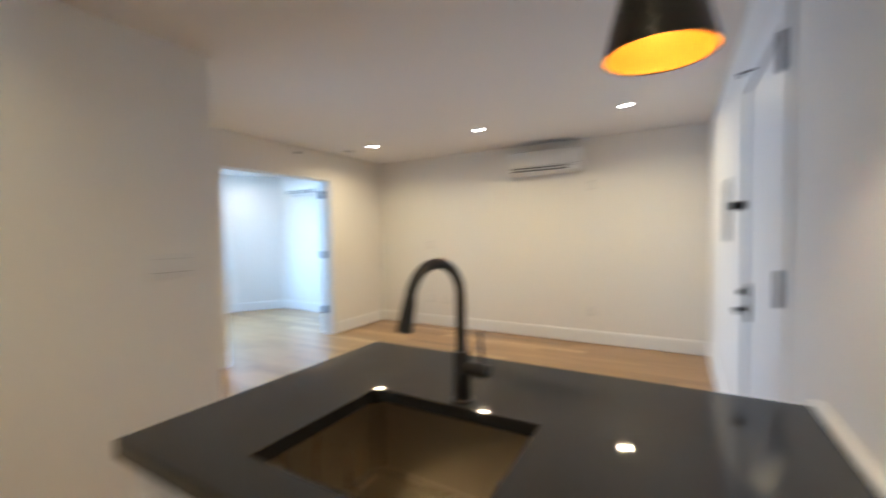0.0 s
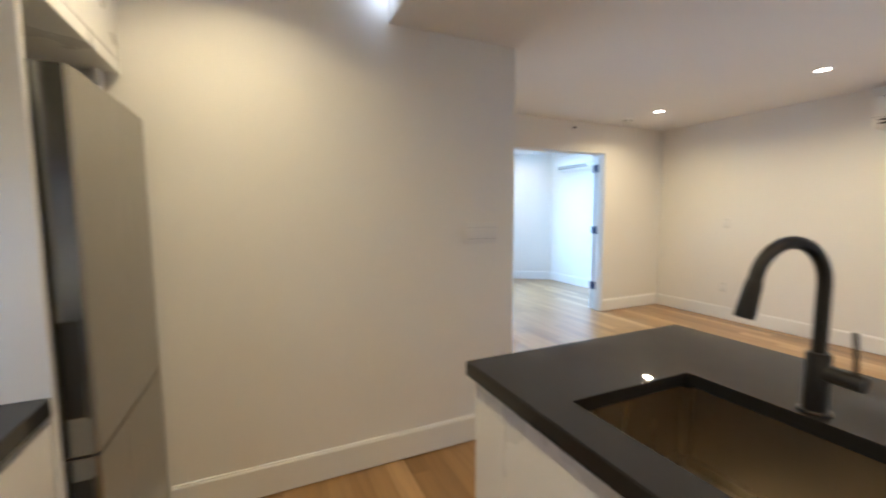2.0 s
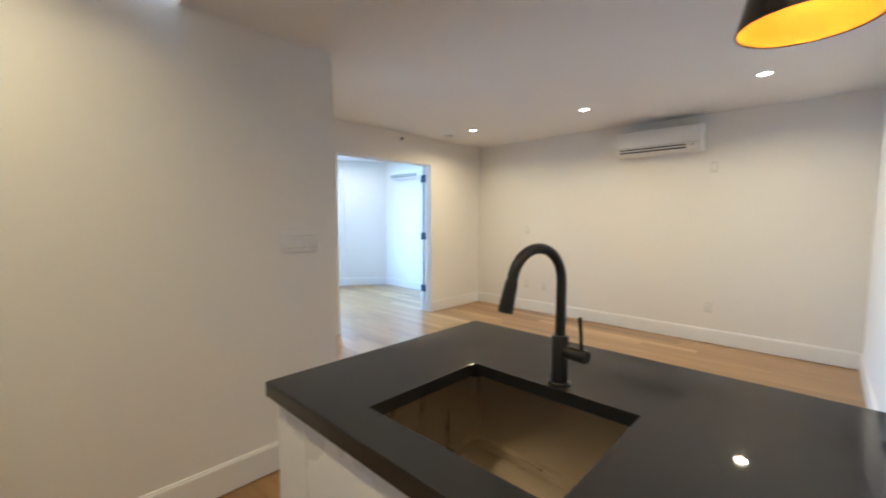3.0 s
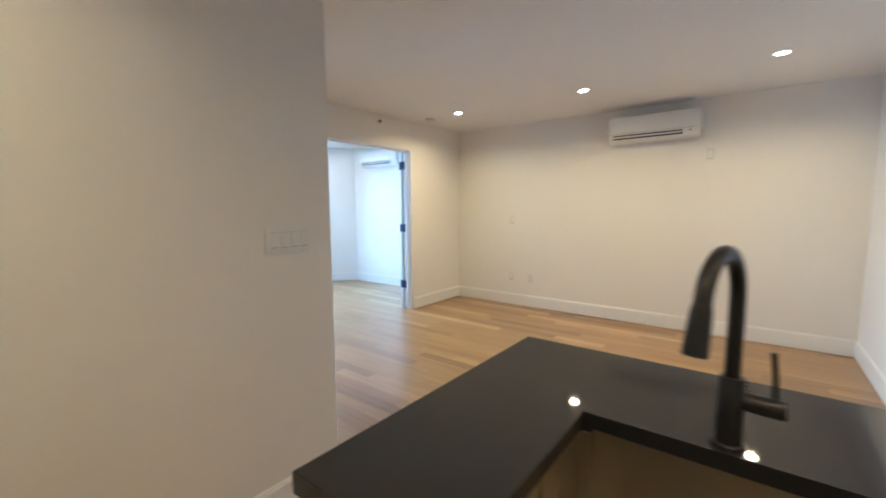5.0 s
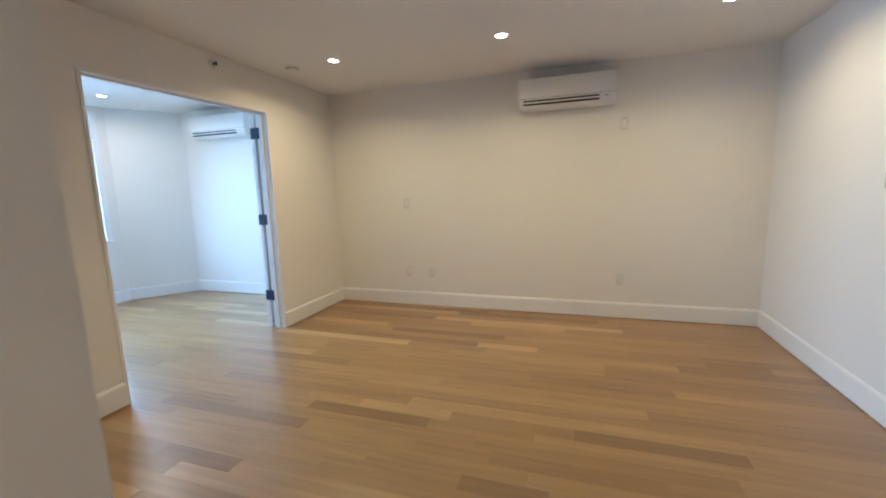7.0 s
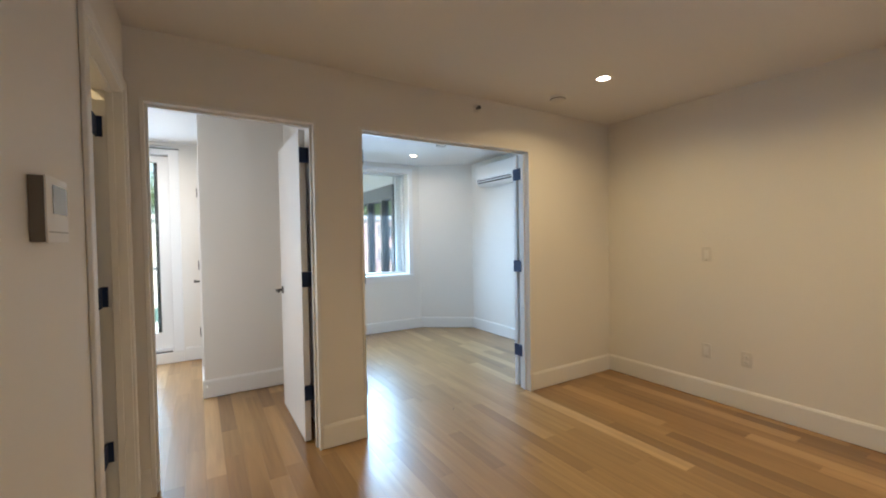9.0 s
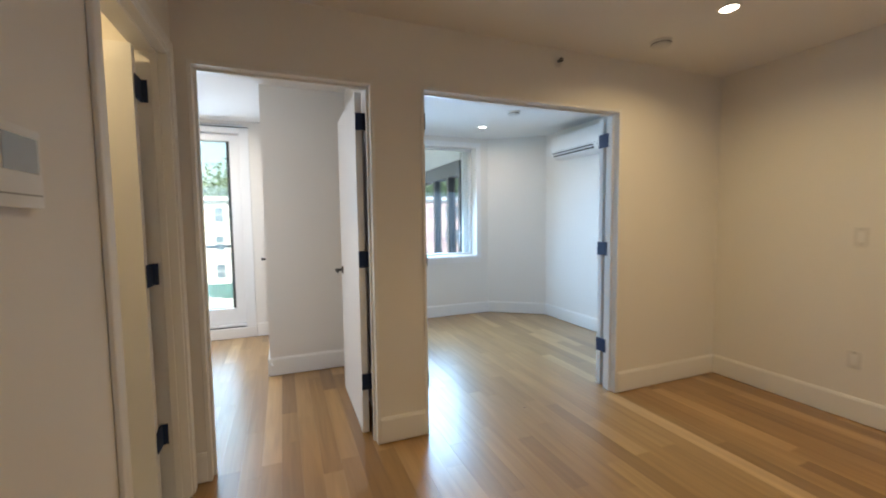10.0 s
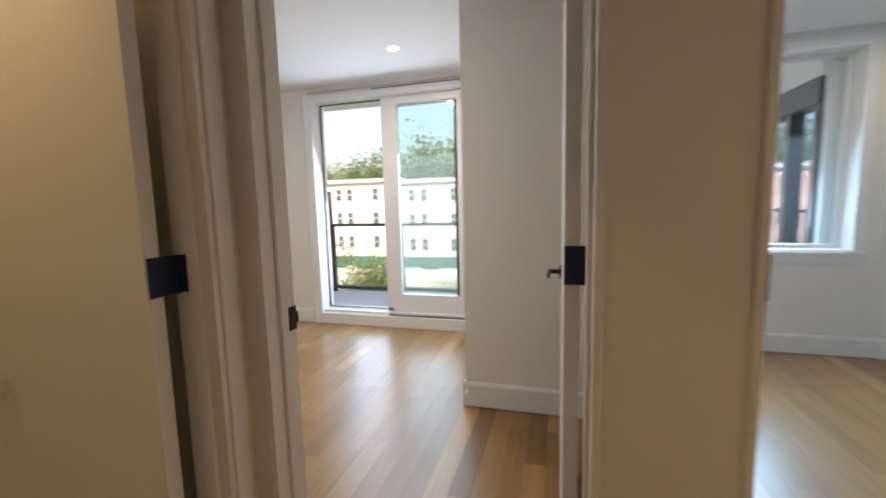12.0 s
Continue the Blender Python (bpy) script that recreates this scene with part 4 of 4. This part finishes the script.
part("stem", tube(bmesh.new(), [(px, py, pz + 0.24), (px, py, 2.245)], 0.004, 8), MATTE_BLACK, pend)
part("canopy", lathe(bmesh.new(), [(0.05, 2.2615), (0.05, 2.245), (0.045, 2.238), (0.0, 2.238)], (px, py, 0), steps=28), PENDANT_BLACK, pend)

# ---- kitchen back run ----
base_unit(-0.815, -0.335, YK + 0.005, -0.075, "white slab-front base cabinet between range and fridge", 1, face=1)
solo("back_worktop", boxes((-0.815, -0.332, YK + 0.002, -0.048, CB, CT), bevel=0.0025), STONE, "black polished stone worktop beside the fridge panel", "worktop", (-0.57, -0.36, CB), smooth=False)
solo("fridge_side_panel", boxes((-0.838, -0.8165, YK + 0.002, -0.043, 0.001, CEIL - 0.001), bevel=0.001), LACQUER, "tall glossy white panel beside the fridge", "panel", (-0.827, -0.36, 0.001), smooth=False)
solo("backsplash", boxes((-0.8155, XR - 0.001, YK + 0.0015, YK + 0.010, CT + 0.001, 1.529)), LACQUER, "glossy white kitchen backsplash", "backsplash", (0, YK + 0.005, CT), smooth=False)
for x0, x1 in ((-0.814, -0.335), (-0.331, 0.43), (0.434, XR - 0.003)):
    c = thing("wall_cabinet", "dark slab-front wall cabinet over the worktop", "cabinet", ((x0 + x1) / 2, -0.5, 1.53), group="kitchen wall cabinets")
    part("body", boxes((x0, x1, YK + 0.002, -0.362, 1.53, CEIL - 0.002)), DARK_FRONT, c, smooth=False)
    part("door", boxes((x0 + 0.0015, x1 - 0.0015, -0.360, -0.340, 1.520, CEIL - 0.004), bevel=0.0015), DARK_FRONT, c, smooth=False)
for x in (-0.65, -0.05):
    solo("under_cabinet_light", boxes((x - 0.06, x + 0.06, -0.488, -0.472, 1.5175, 1.5295), bevel=0.002), LED, "short cool white light bar under the wall cabinets", "light bar", (x, -0.48, 1.5175), "under-cabinet lights", smooth=False)
cooker = thing("range_cooker", "black glass range with steel trim", "cooker", (0.05, -0.35, 0))
part("body", boxes((-0.328, 0.43, YK + 0.003, -0.07, 0.02, 0.905)), DARK_STEEL, cooker, smooth=False)
part("hob", boxes((-0.33, 0.432, YK + 0.003, -0.032, 0.906, 0.924), bevel=0.004), PENDANT_BLACK, cooker, "black glass hob", smooth=False)
part("oven_door", boxes((-0.325, 0.427, -0.069, -0.036, 0.16, 0.80), bevel=0.004), PENDANT_BLACK, cooker, smooth=False)
part("control_panel", boxes((-0.325, 0.427, -0.069, -0.034, 0.81, 0.904), bevel=0.004), STEEL, cooker, smooth=False)
part("handle", tube(bmesh.new(), [(-0.26, 0.004, 0.76), (0.36, 0.004, 0.76)], 0.011, 12), STEEL, cooker)
solo("base_cabinet_filler", boxes((0.434, XR - 0.002, YK + 0.003, -0.05, 0.001, CT)), CABINET, "white cabinet filler beside the range", "panel", (0.6, -0.36, 0.001), smooth=False)

over = thing("fridge_top_cabinet", "white cabinet above the fridge", "cabinet", (-1.19, -0.36, 1.88))
part("body", boxes((-1.572, -0.839, YK + 0.002, -0.066, 1.885, CEIL - 0.002)), CABINET, over, smooth=False)
part("bottom_rail", boxes((-1.572, -0.839, -0.065, -0.044, 1.880, 1.925)), CABINET, over, smooth=False)
part("door", boxes((-1.205, -0.841, -0.065, -0.043, 1.929, CEIL - 0.004), bevel=0.0015), CABINET, over, smooth=False)
part("door", boxes((-1.570, -1.209, -0.065, -0.043, 1.929, CEIL - 0.004), bevel=0.0015), CABINET, over, smooth=False)
solo("fridge_filler", boxes((-1.572, -1.520, -0.115, -0.095, 0.001, 1.879)), CABINET, "white filler strip beside the fridge", "panel", (-1.54, -0.1, 0.001), smooth=False)

fr = thing("fridge", "stainless steel fridge freezer with recessed side grips", "fridge", (-1.18, -0.33, 0))
F0, F1 = -1.512, -0.858
part("body", boxes((F0, F1, YK + 0.02, -0.062, 0.03, 1.69), bevel=0.004), DARK_STEEL, fr, "dark grey fridge side", smooth=False)


def curved_door(z0, z1):
    """A fridge door with a bowed front and a grip pocket cut into its free edge."""
    bm = bmesh.new()
    n = 14
    front = [(F1 + (F0 - F1) * i / n, 0.022 + 0.010 * math.sin(math.pi * min(1, max(0, i / n)) * 0.62 + 0.12)) for i in range(n + 1)]
    outline = [(F1, -0.058)] + [(F1, 0.014), (F1 - 0.004, 0.022)] + front[1:-1] + [(F0 + 0.004, front[-1][1]), (F0, front[-1][1] - 0.01), (F0, -0.058)]
    return prism(bm, outline, z0, z1)


for z0, z1, g0, g1 in ((0.724, 1.70, 0.825, 1.075), (0.07, 0.717, 0.41, 0.658)):
    dr = part("door", curved_door(z0, z1), STEEL, fr)
    part("edge_strip", boxes((F1 + 0.0002, F1 + 0.0012, -0.057, 0.014, z0 + 0.002, z1 - 0.002)), EDGE_STEEL, dr, "dark polished door edge", smooth=False)
    part("grip", boxes((F1 - 0.002, F1 + 0.0025, -0.040, 0.002, g0, g1), bevel=0.001), SLOT, dr, "dark recessed grip")
    part("grip_lip", boxes((F1 + 0.0005, F1 + 0.004, 0.004, 0.012, g0 - 0.005, g1 + 0.005), bevel=0.001), DARK_STEEL, dr)

# added glowing bar, stands for a bright patch in the kitchen ceiling corner
bar = thing("kitchen_light_bar", "slim white bar, glowing in place of a bright ceiling patch", "ceiling light", (-1.40, 0.70, 2.40))
part("housing", boxes((-1.578, -1.465, 0.72, 1.043, 2.404, CEIL - 0.001), bevel=0.004), PLASTIC, bar, smooth=False)
part("glow_face", boxes((-1.545, -1.475, 0.955, 1.041, 2.397, 2.4035), bevel=0.003), LED, bar, "cool white glow for the bright ceiling patch", smooth=False)


# ---- lamps, detectors and wall plates ----
def downlight():
    d = thing("downlight", "round recessed ceiling downlight, lit warm white", "ceiling light", (0, 0, 0), group="recessed downlights")
    part("trim_ring", lathe(bmesh.new(), [(0.040, -0.001), (0.043, -0.006), (0.055, -0.004), (0.057, -0.0005), (0.050, -0.0005)], steps=36, closed=True), PLASTIC, d, "slim white trim ring")
    part("lens", lathe(bmesh.new(), [(0.0405, -0.0015), (0.0405, -0.004), (0.030, -0.0055), (0.0, -0.006)], steps=36), LENS, d, "glowing lens")
    return d


lamp = downlight()
spots = LIVING_LAMPS + KITCHEN_LAMPS + [(-5.663, 1.426), (-4.35, 0.95), (-5.742, 4.56), (-2.98, 1.22)]
lamp.matrix_basis = pose(*spots[0], CEIL)
for x, y in spots[1:]:
    copy_thing(lamp, pose(x, y, CEIL))


def ceiling_detector(x, y):
    d = thing("smoke_detector", "round white smoke detector on the ceiling", "smoke detector", (x, y, CEIL), group="smoke detectors")
    part("base", lathe(bmesh.new(), [(0.066, CEIL - 0.0005), (0.066, CEIL - 0.010), (0.060, CEIL - 0.014)], (x, y, 0), steps=32), PLASTIC, d)
    part("cover", lathe(bmesh.new(), [(0.058, CEIL - 0.0145), (0.054, CEIL - 0.030), (0.040, CEIL - 0.038), (0.0, CEIL - 0.039)], (x, y, 0), steps=32), PLATE, d)
    part("grille", lathe(bmesh.new(), [(0.0585, CEIL - 0.0165), (0.0592, CEIL - 0.0185), (0.0585, CEIL - 0.0205)], (x, y, 0), steps=32), SLOT, d)


ceiling_detector(-3.24, 4.56)
ceiling_detector(-5.03, 4.56)

spr = thing("sprinkler", "small recessed wall sprinkler above the doorway", "sprinkler", (XL, 3.995, 2.365))
part("escutcheon", lathe(bmesh.new(), [(0.034, 0.0005), (0.034, 0.003), (0.024, 0.009), (0.016, 0.010)], (XL, 3.995, 2.365), "X", 26), PLATE, spr)
part("head", lathe(bmesh.new(), [(0.010, 0.010), (0.010, 0.026), (0.006, 0.030), (0.006, 0.040)], (XL, 3.995, 2.365), "X", 14), HINGE_GREY, spr)
part("deflector", lathe(bmesh.new(), [(0.016, 0.040), (0.016, 0.042), (0.0, 0.043)], (XL, 3.995, 2.365), "X", 18), HINGE_GREY, spr)


def outlet(x, z):
    o = thing("wall_outlet", "white duplex outlet on the far wall", "outlet", (x, YF, z), group="wall outlets")
    part("cover_plate", boxes((x - 0.036, x + 0.036, YF - 0.006, YF - 0.0005, z - 0.058, z + 0.058), bevel=0.002), PLATE, o)
    for dz in (-0.021, 0.021):
        s = part("socket", boxes((x - 0.017, x + 0.017, YF - 0.0085, YF - 0.0062, z + dz - 0.014, z + dz + 0.014), bevel=0.001), PLASTIC, o)
        part("slots", boxes((x - 0.008, x - 0.006, YF - 0.0092, YF - 0.0086, z + dz - 0.004, z + dz + 0.005), (x + 0.006, x + 0.008, YF - 0.0092, YF - 0.0086, z + dz - 0.004, z + dz + 0.005), (x - 0.002, x + 0.002, YF - 0.0092, YF - 0.0086, z + dz - 0.010, z + dz - 0.006)), SLOT, s, smooth=False)


outlet(-2.365, 0.393)
outlet(-0.386, 0.392)
outlet(-4.62, 0.41)


def blank_plate(x, z, w, h, label):
    o = thing("wall_plate", label, "wall plate", (x, YF, z), group="blank wall plates")
    part("cover_plate", boxes((x - w / 2, x + w / 2, YF - 0.006, YF - 0.0005, z - h / 2, z + h / 2), bevel=0.002), PLATE, o)
    part("insert", boxes((x - w * 0.24, x + w * 0.24, YF - 0.0082, YF - 0.0062, z - h * 0.28, z + h * 0.28), bevel=0.001), PLASTIC, o)
    for dz in (-h * 0.42, h * 0.42):
        part("screw", lathe(bmesh.new(), [(0.003, -0.0005), (0.0022, -0.0012)], (x, YF - 0.006, z + dz), "Y", 10), HINGE_GREY, o)


blank_plate(-2.648, 0.398, 0.072, 0.116, "blank white wall plate beside the outlet")
blank_plate(-2.648, 1.185, 0.072, 0.116, "white switch plate at shoulder height")
blank_plate(-0.395, 1.889, 0.072, 0.116, "blank white wall plate under the air conditioner")

sw_plate = thing("switch_bank", "white four-gang switch plate on the kitchen wall", "light switch", (XP, 1.567, 1.22))
part("cover_plate", boxes((XP + 0.0005, XP + 0.0065, 1.463, 1.671, 1.165, 1.277), bevel=0.002), PLASTIC, sw_plate)
for i in range(4):
    y = 1.504 + i * 0.0455
    rocker = part("rocker", boxes((XP + 0.0067, XP + 0.0100, y - 0.0165, y + 0.0165, 1.192, 1.252), bevel=0.0015), PLASTIC, sw_plate)
    # thin grey strips paint the shade along the rocker's lower and upper edge
    part("rocker_shade", boxes((XP + 0.0066, XP + 0.0076, y - 0.0150, y + 0.0150, 1.1885, 1.1912), (XP + 0.0066, XP + 0.0072, y - 0.0150, y + 0.0150, 1.2528, 1.2545)), SOFT_LINE, rocker, smooth=False)

th = thing("thermostat", "white wall thermostat with grey screen", "thermostat", (-2.208, YH, 1.42))
part("backplate", boxes((-2.288, -2.128, YH + 0.0005, YH + 0.026, 1.350, 1.492), bevel=0.003), BACKPLATE, th, "dark taupe backplate")
part("cover", boxes((-2.290, -2.126, YH + 0.0262, YH + 0.031, 1.348, 1.494), bevel=0.003), PLASTIC, th)
part("screen", boxes((-2.275, -2.165, YH + 0.0312, YH + 0.0322, 1.412, 1.476)), LCD, th, "blank grey screen", smooth=False)
part("seam", boxes((-2.282, -2.134, YH + 0.0312, YH + 0.0318, 1.370, 1.373)), SOFT_LINE, th, smooth=False)

pb = thing("breaker_panel", "grey steel electrical panel door on the entry wall", "electrical panel", (XR, 4.03, 1.27))
part("surround", boxes((XR - 0.006, XR - 0.0005, 3.845, 4.215, 1.262, 1.690), bevel=0.002), PANEL_GREY, pb, smooth=False)
part("door", boxes((XR - 0.0125, XR - 0.0065, 3.885, 4.175, 1.30, 1.652), bevel=0.002), PANEL_GREY, pb, smooth=False)
part("latch", boxes((XR - 0.019, XR - 0.0127, 3.985, 4.03, 1.440, 1.540), bevel=0.003), DARK_STEEL, pb, "dark latch")
part("label_plate", boxes((XR - 0.0135, XR - 0.0127, 4.045, 4.085, 1.345, 1.41), (XR - 0.0135, XR - 0.0127, 3.965, 4.085, 1.335, 1.343)), DARK_STEEL, pb, smooth=False)


def air_conditioner(x0, x1, z0, z1, label):
    """Wall split unit: rounded body, lower louvre with two dark slits, side seams, small display."""
    a = thing("air_conditioner", label, "air conditioner", ((x0 + x1) / 2, YF, z0), group="split air conditioners")
    h = z1 - z0
    prof = [(0.0015, 0.0), (0.135, 0.0), (0.172, 0.018), (0.194, 0.052), (0.205, 0.11), (0.203, h - 0.02), (0.192, h - 0.004), (0.170, h), (0.0015, h)]
    bm = bmesh.new()
    ends = [[bm.verts.new((x, YF - d, z0 + z)) for d, z in prof] for x in (x0, x1)]
    k = len(prof)
    for i in range(k):
        bm.faces.new((ends[0][i], ends[0][(i + 1) % k], ends[1][(i + 1) % k], ends[1][i]))
    caps = [bm.faces.new(ends[0][::-1]), bm.faces.new(ends[1])]
    bmesh.ops.bevel(bm, geom=[e for f in caps for e in f.edges], offset=0.008, segments=2, affect="EDGES")
    part("casing", bm, PLASTIC, a)
    fl = part("louvre", boxes((x0 + 0.05, x1 - 0.15, YF - 0.2045, YF - 0.183, z0 + 0.046, z0 + 0.058), bevel=0.003), PLASTIC, a)
    part("air_slit", boxes((x0 + 0.045, x1 - 0.145, YF - 0.2035, YF - 0.170, z0 + 0.060, z0 + 0.073)), SLOT, a, smooth=False)
    part("air_slit", boxes((x0 + 0.045, x1 - 0.145, YF - 0.1955, YF - 0.160, z0 + 0.030, z0 + 0.044)), SLOT, a, smooth=False)
    part("panel_seam", boxes((x0 + 0.004, x1 - 0.004, YF - 0.2044, YF - 0.19, z0 + 0.088, z0 + 0.0895)), SLOT, a, smooth=False)
    part("top_grille", boxes((x0 + 0.03, x1 - 0.03, YF - 0.165, YF - 0.02, z1 + 0.0005, z1 + 0.003)), SLOT, a, smooth=False)
    part("display", boxes((x1 - 0.095, x1 - 0.070, YF - 0.2005, YF - 0.19, z0 + 0.058, z0 + 0.064)), SLOT, a, smooth=False)


air_conditioner(-1.352, -0.484, 2.062, 2.335, "white wall-mounted split air conditioner under the ceiling")
air_conditioner(-5.54, -4.66, 2.062, 2.335, "white wall-mounted split air conditioner in the bedroom")
for x, y, w in ((-3.62, 3.78, 0.006), (-5.34, 1.14, 0.008)):
    crumb = bmesh.new()
    box(crumb, x - w, x + w, y - w * 0.6, y + w * 0.6, 0.0005, 0.005, bevel=0.0015, segments=1)
    solo("floor_debris", crumb, SLOT, "tiny dark crumb on the oak floor", "debris", (x, y, 0), "crumbs on the floor")
stopper = thing("door_bumper", "small white spring door stop on the baseboard", "door stop", (-4.96, 2.13, 0.11))
part("rod", tube(bmesh.new(), [(-4.9598, 2.125, 0.11), (-4.905, 2.125, 0.112)], 0.006, 10), PLASTIC, stopper)
part("tip", tube(bmesh.new(), [(-4.905, 2.125, 0.112), (-4.902, 2.125, 0.112), (-4.890, 2.125, 0.112)], [0.007, 0.010, 0.009], 12), PLASTIC, stopper, "white rubber tip")

# ---- oak strip floor ----
floor_ob = bpy.data.objects["floor"]
PITCH, GAP, TOP = 0.1016, 0.0003, 0.0
plank_meshes = {}


def plank_verts(length, width):
    """A strip with eased top edges: 12 corners round a length along x."""
    b, t = 0.0003, 0.011
    l, w = length / 2, width / 2
    v = [(sx * l, sy * w, -t) for sx in (-1, 1) for sy in (-1, 1)]
    v += [(sx * l, sy * w, -b) for sx in (-1, 1) for sy in (-1, 1)]
    v += [(sx * (l - b), sy * (w - b), 0.0) for sx in (-1, 1) for sy in (-1, 1)]
    f = [(8, 10, 11, 9), (4, 6, 10, 8), (7, 5, 9, 11), (5, 4, 8, 9), (6, 7, 11, 10), (0, 2, 6, 4), (3, 1, 5, 7), (1, 0, 4, 5), (2, 3, 7, 6)]
    return v, f


rest_v, rest_f = [], []
rnd = random.Random(11)
row, y = 0, YS
count = 0
while y < YF - 0.01:
    w = min(PITCH, YF - y)
    spans = [(XE - 0.2, XR)] if y > 1.70 else [(XE - 0.2, XL - 0.02), (XP - 0.05, XR)]
    for a, b in spans:
        x = a - rnd.choice((0.0, 0.2, 0.4, 0.6))
        while x < b - 0.02:
            length = rnd.choice((0.4, 0.5, 0.6, 0.7, 0.8, 0.9, 1.0, 1.1, 1.2, 1.4, 1.6, 1.8))
            e = x + length
            if e > b - 0.25:
                e = b
            s = max(x, a)
            ln = round(e - s, 4)
            if ln > 0.02:
                cx, cy = (s + e) / 2, y + w / 2
                near = -5.3 < cx < 0.3 and 1.72 < cy < 4.95
                if near and count < 300:
                    key = (ln, round(w, 4))
                    if key not in plank_meshes:
                        v, f = plank_verts(ln - GAP, w - GAP)
                        me = bpy.data.meshes.new("plank")
                        me.from_pydata(v, [], f)
                        me.materials.append(OAK_PIECE)
                        plank_meshes[key] = me
                    ob = new("plank", plank_meshes[key])
                    ob.location = (cx, cy, TOP)
                    ob.parent = floor_ob
                    count += 1
                else:
                    v, f = plank_verts(ln - GAP, w - GAP)
                    k = len(rest_v)
                    rest_v += [(p[0] + cx, p[1] + cy, p[2] + TOP) for p in v]
                    rest_f += [tuple(i + k for i in q) for q in f]
            x = e
    y += w
me = bpy.data.meshes.new("planks")
me.from_pydata(rest_v, [], rest_f)
me.materials.append(OAK_REST)
ob = new("planks", me)
ob.parent = floor_ob
tagged(ob, "oak strips of the outlying floor", kind="stuff")
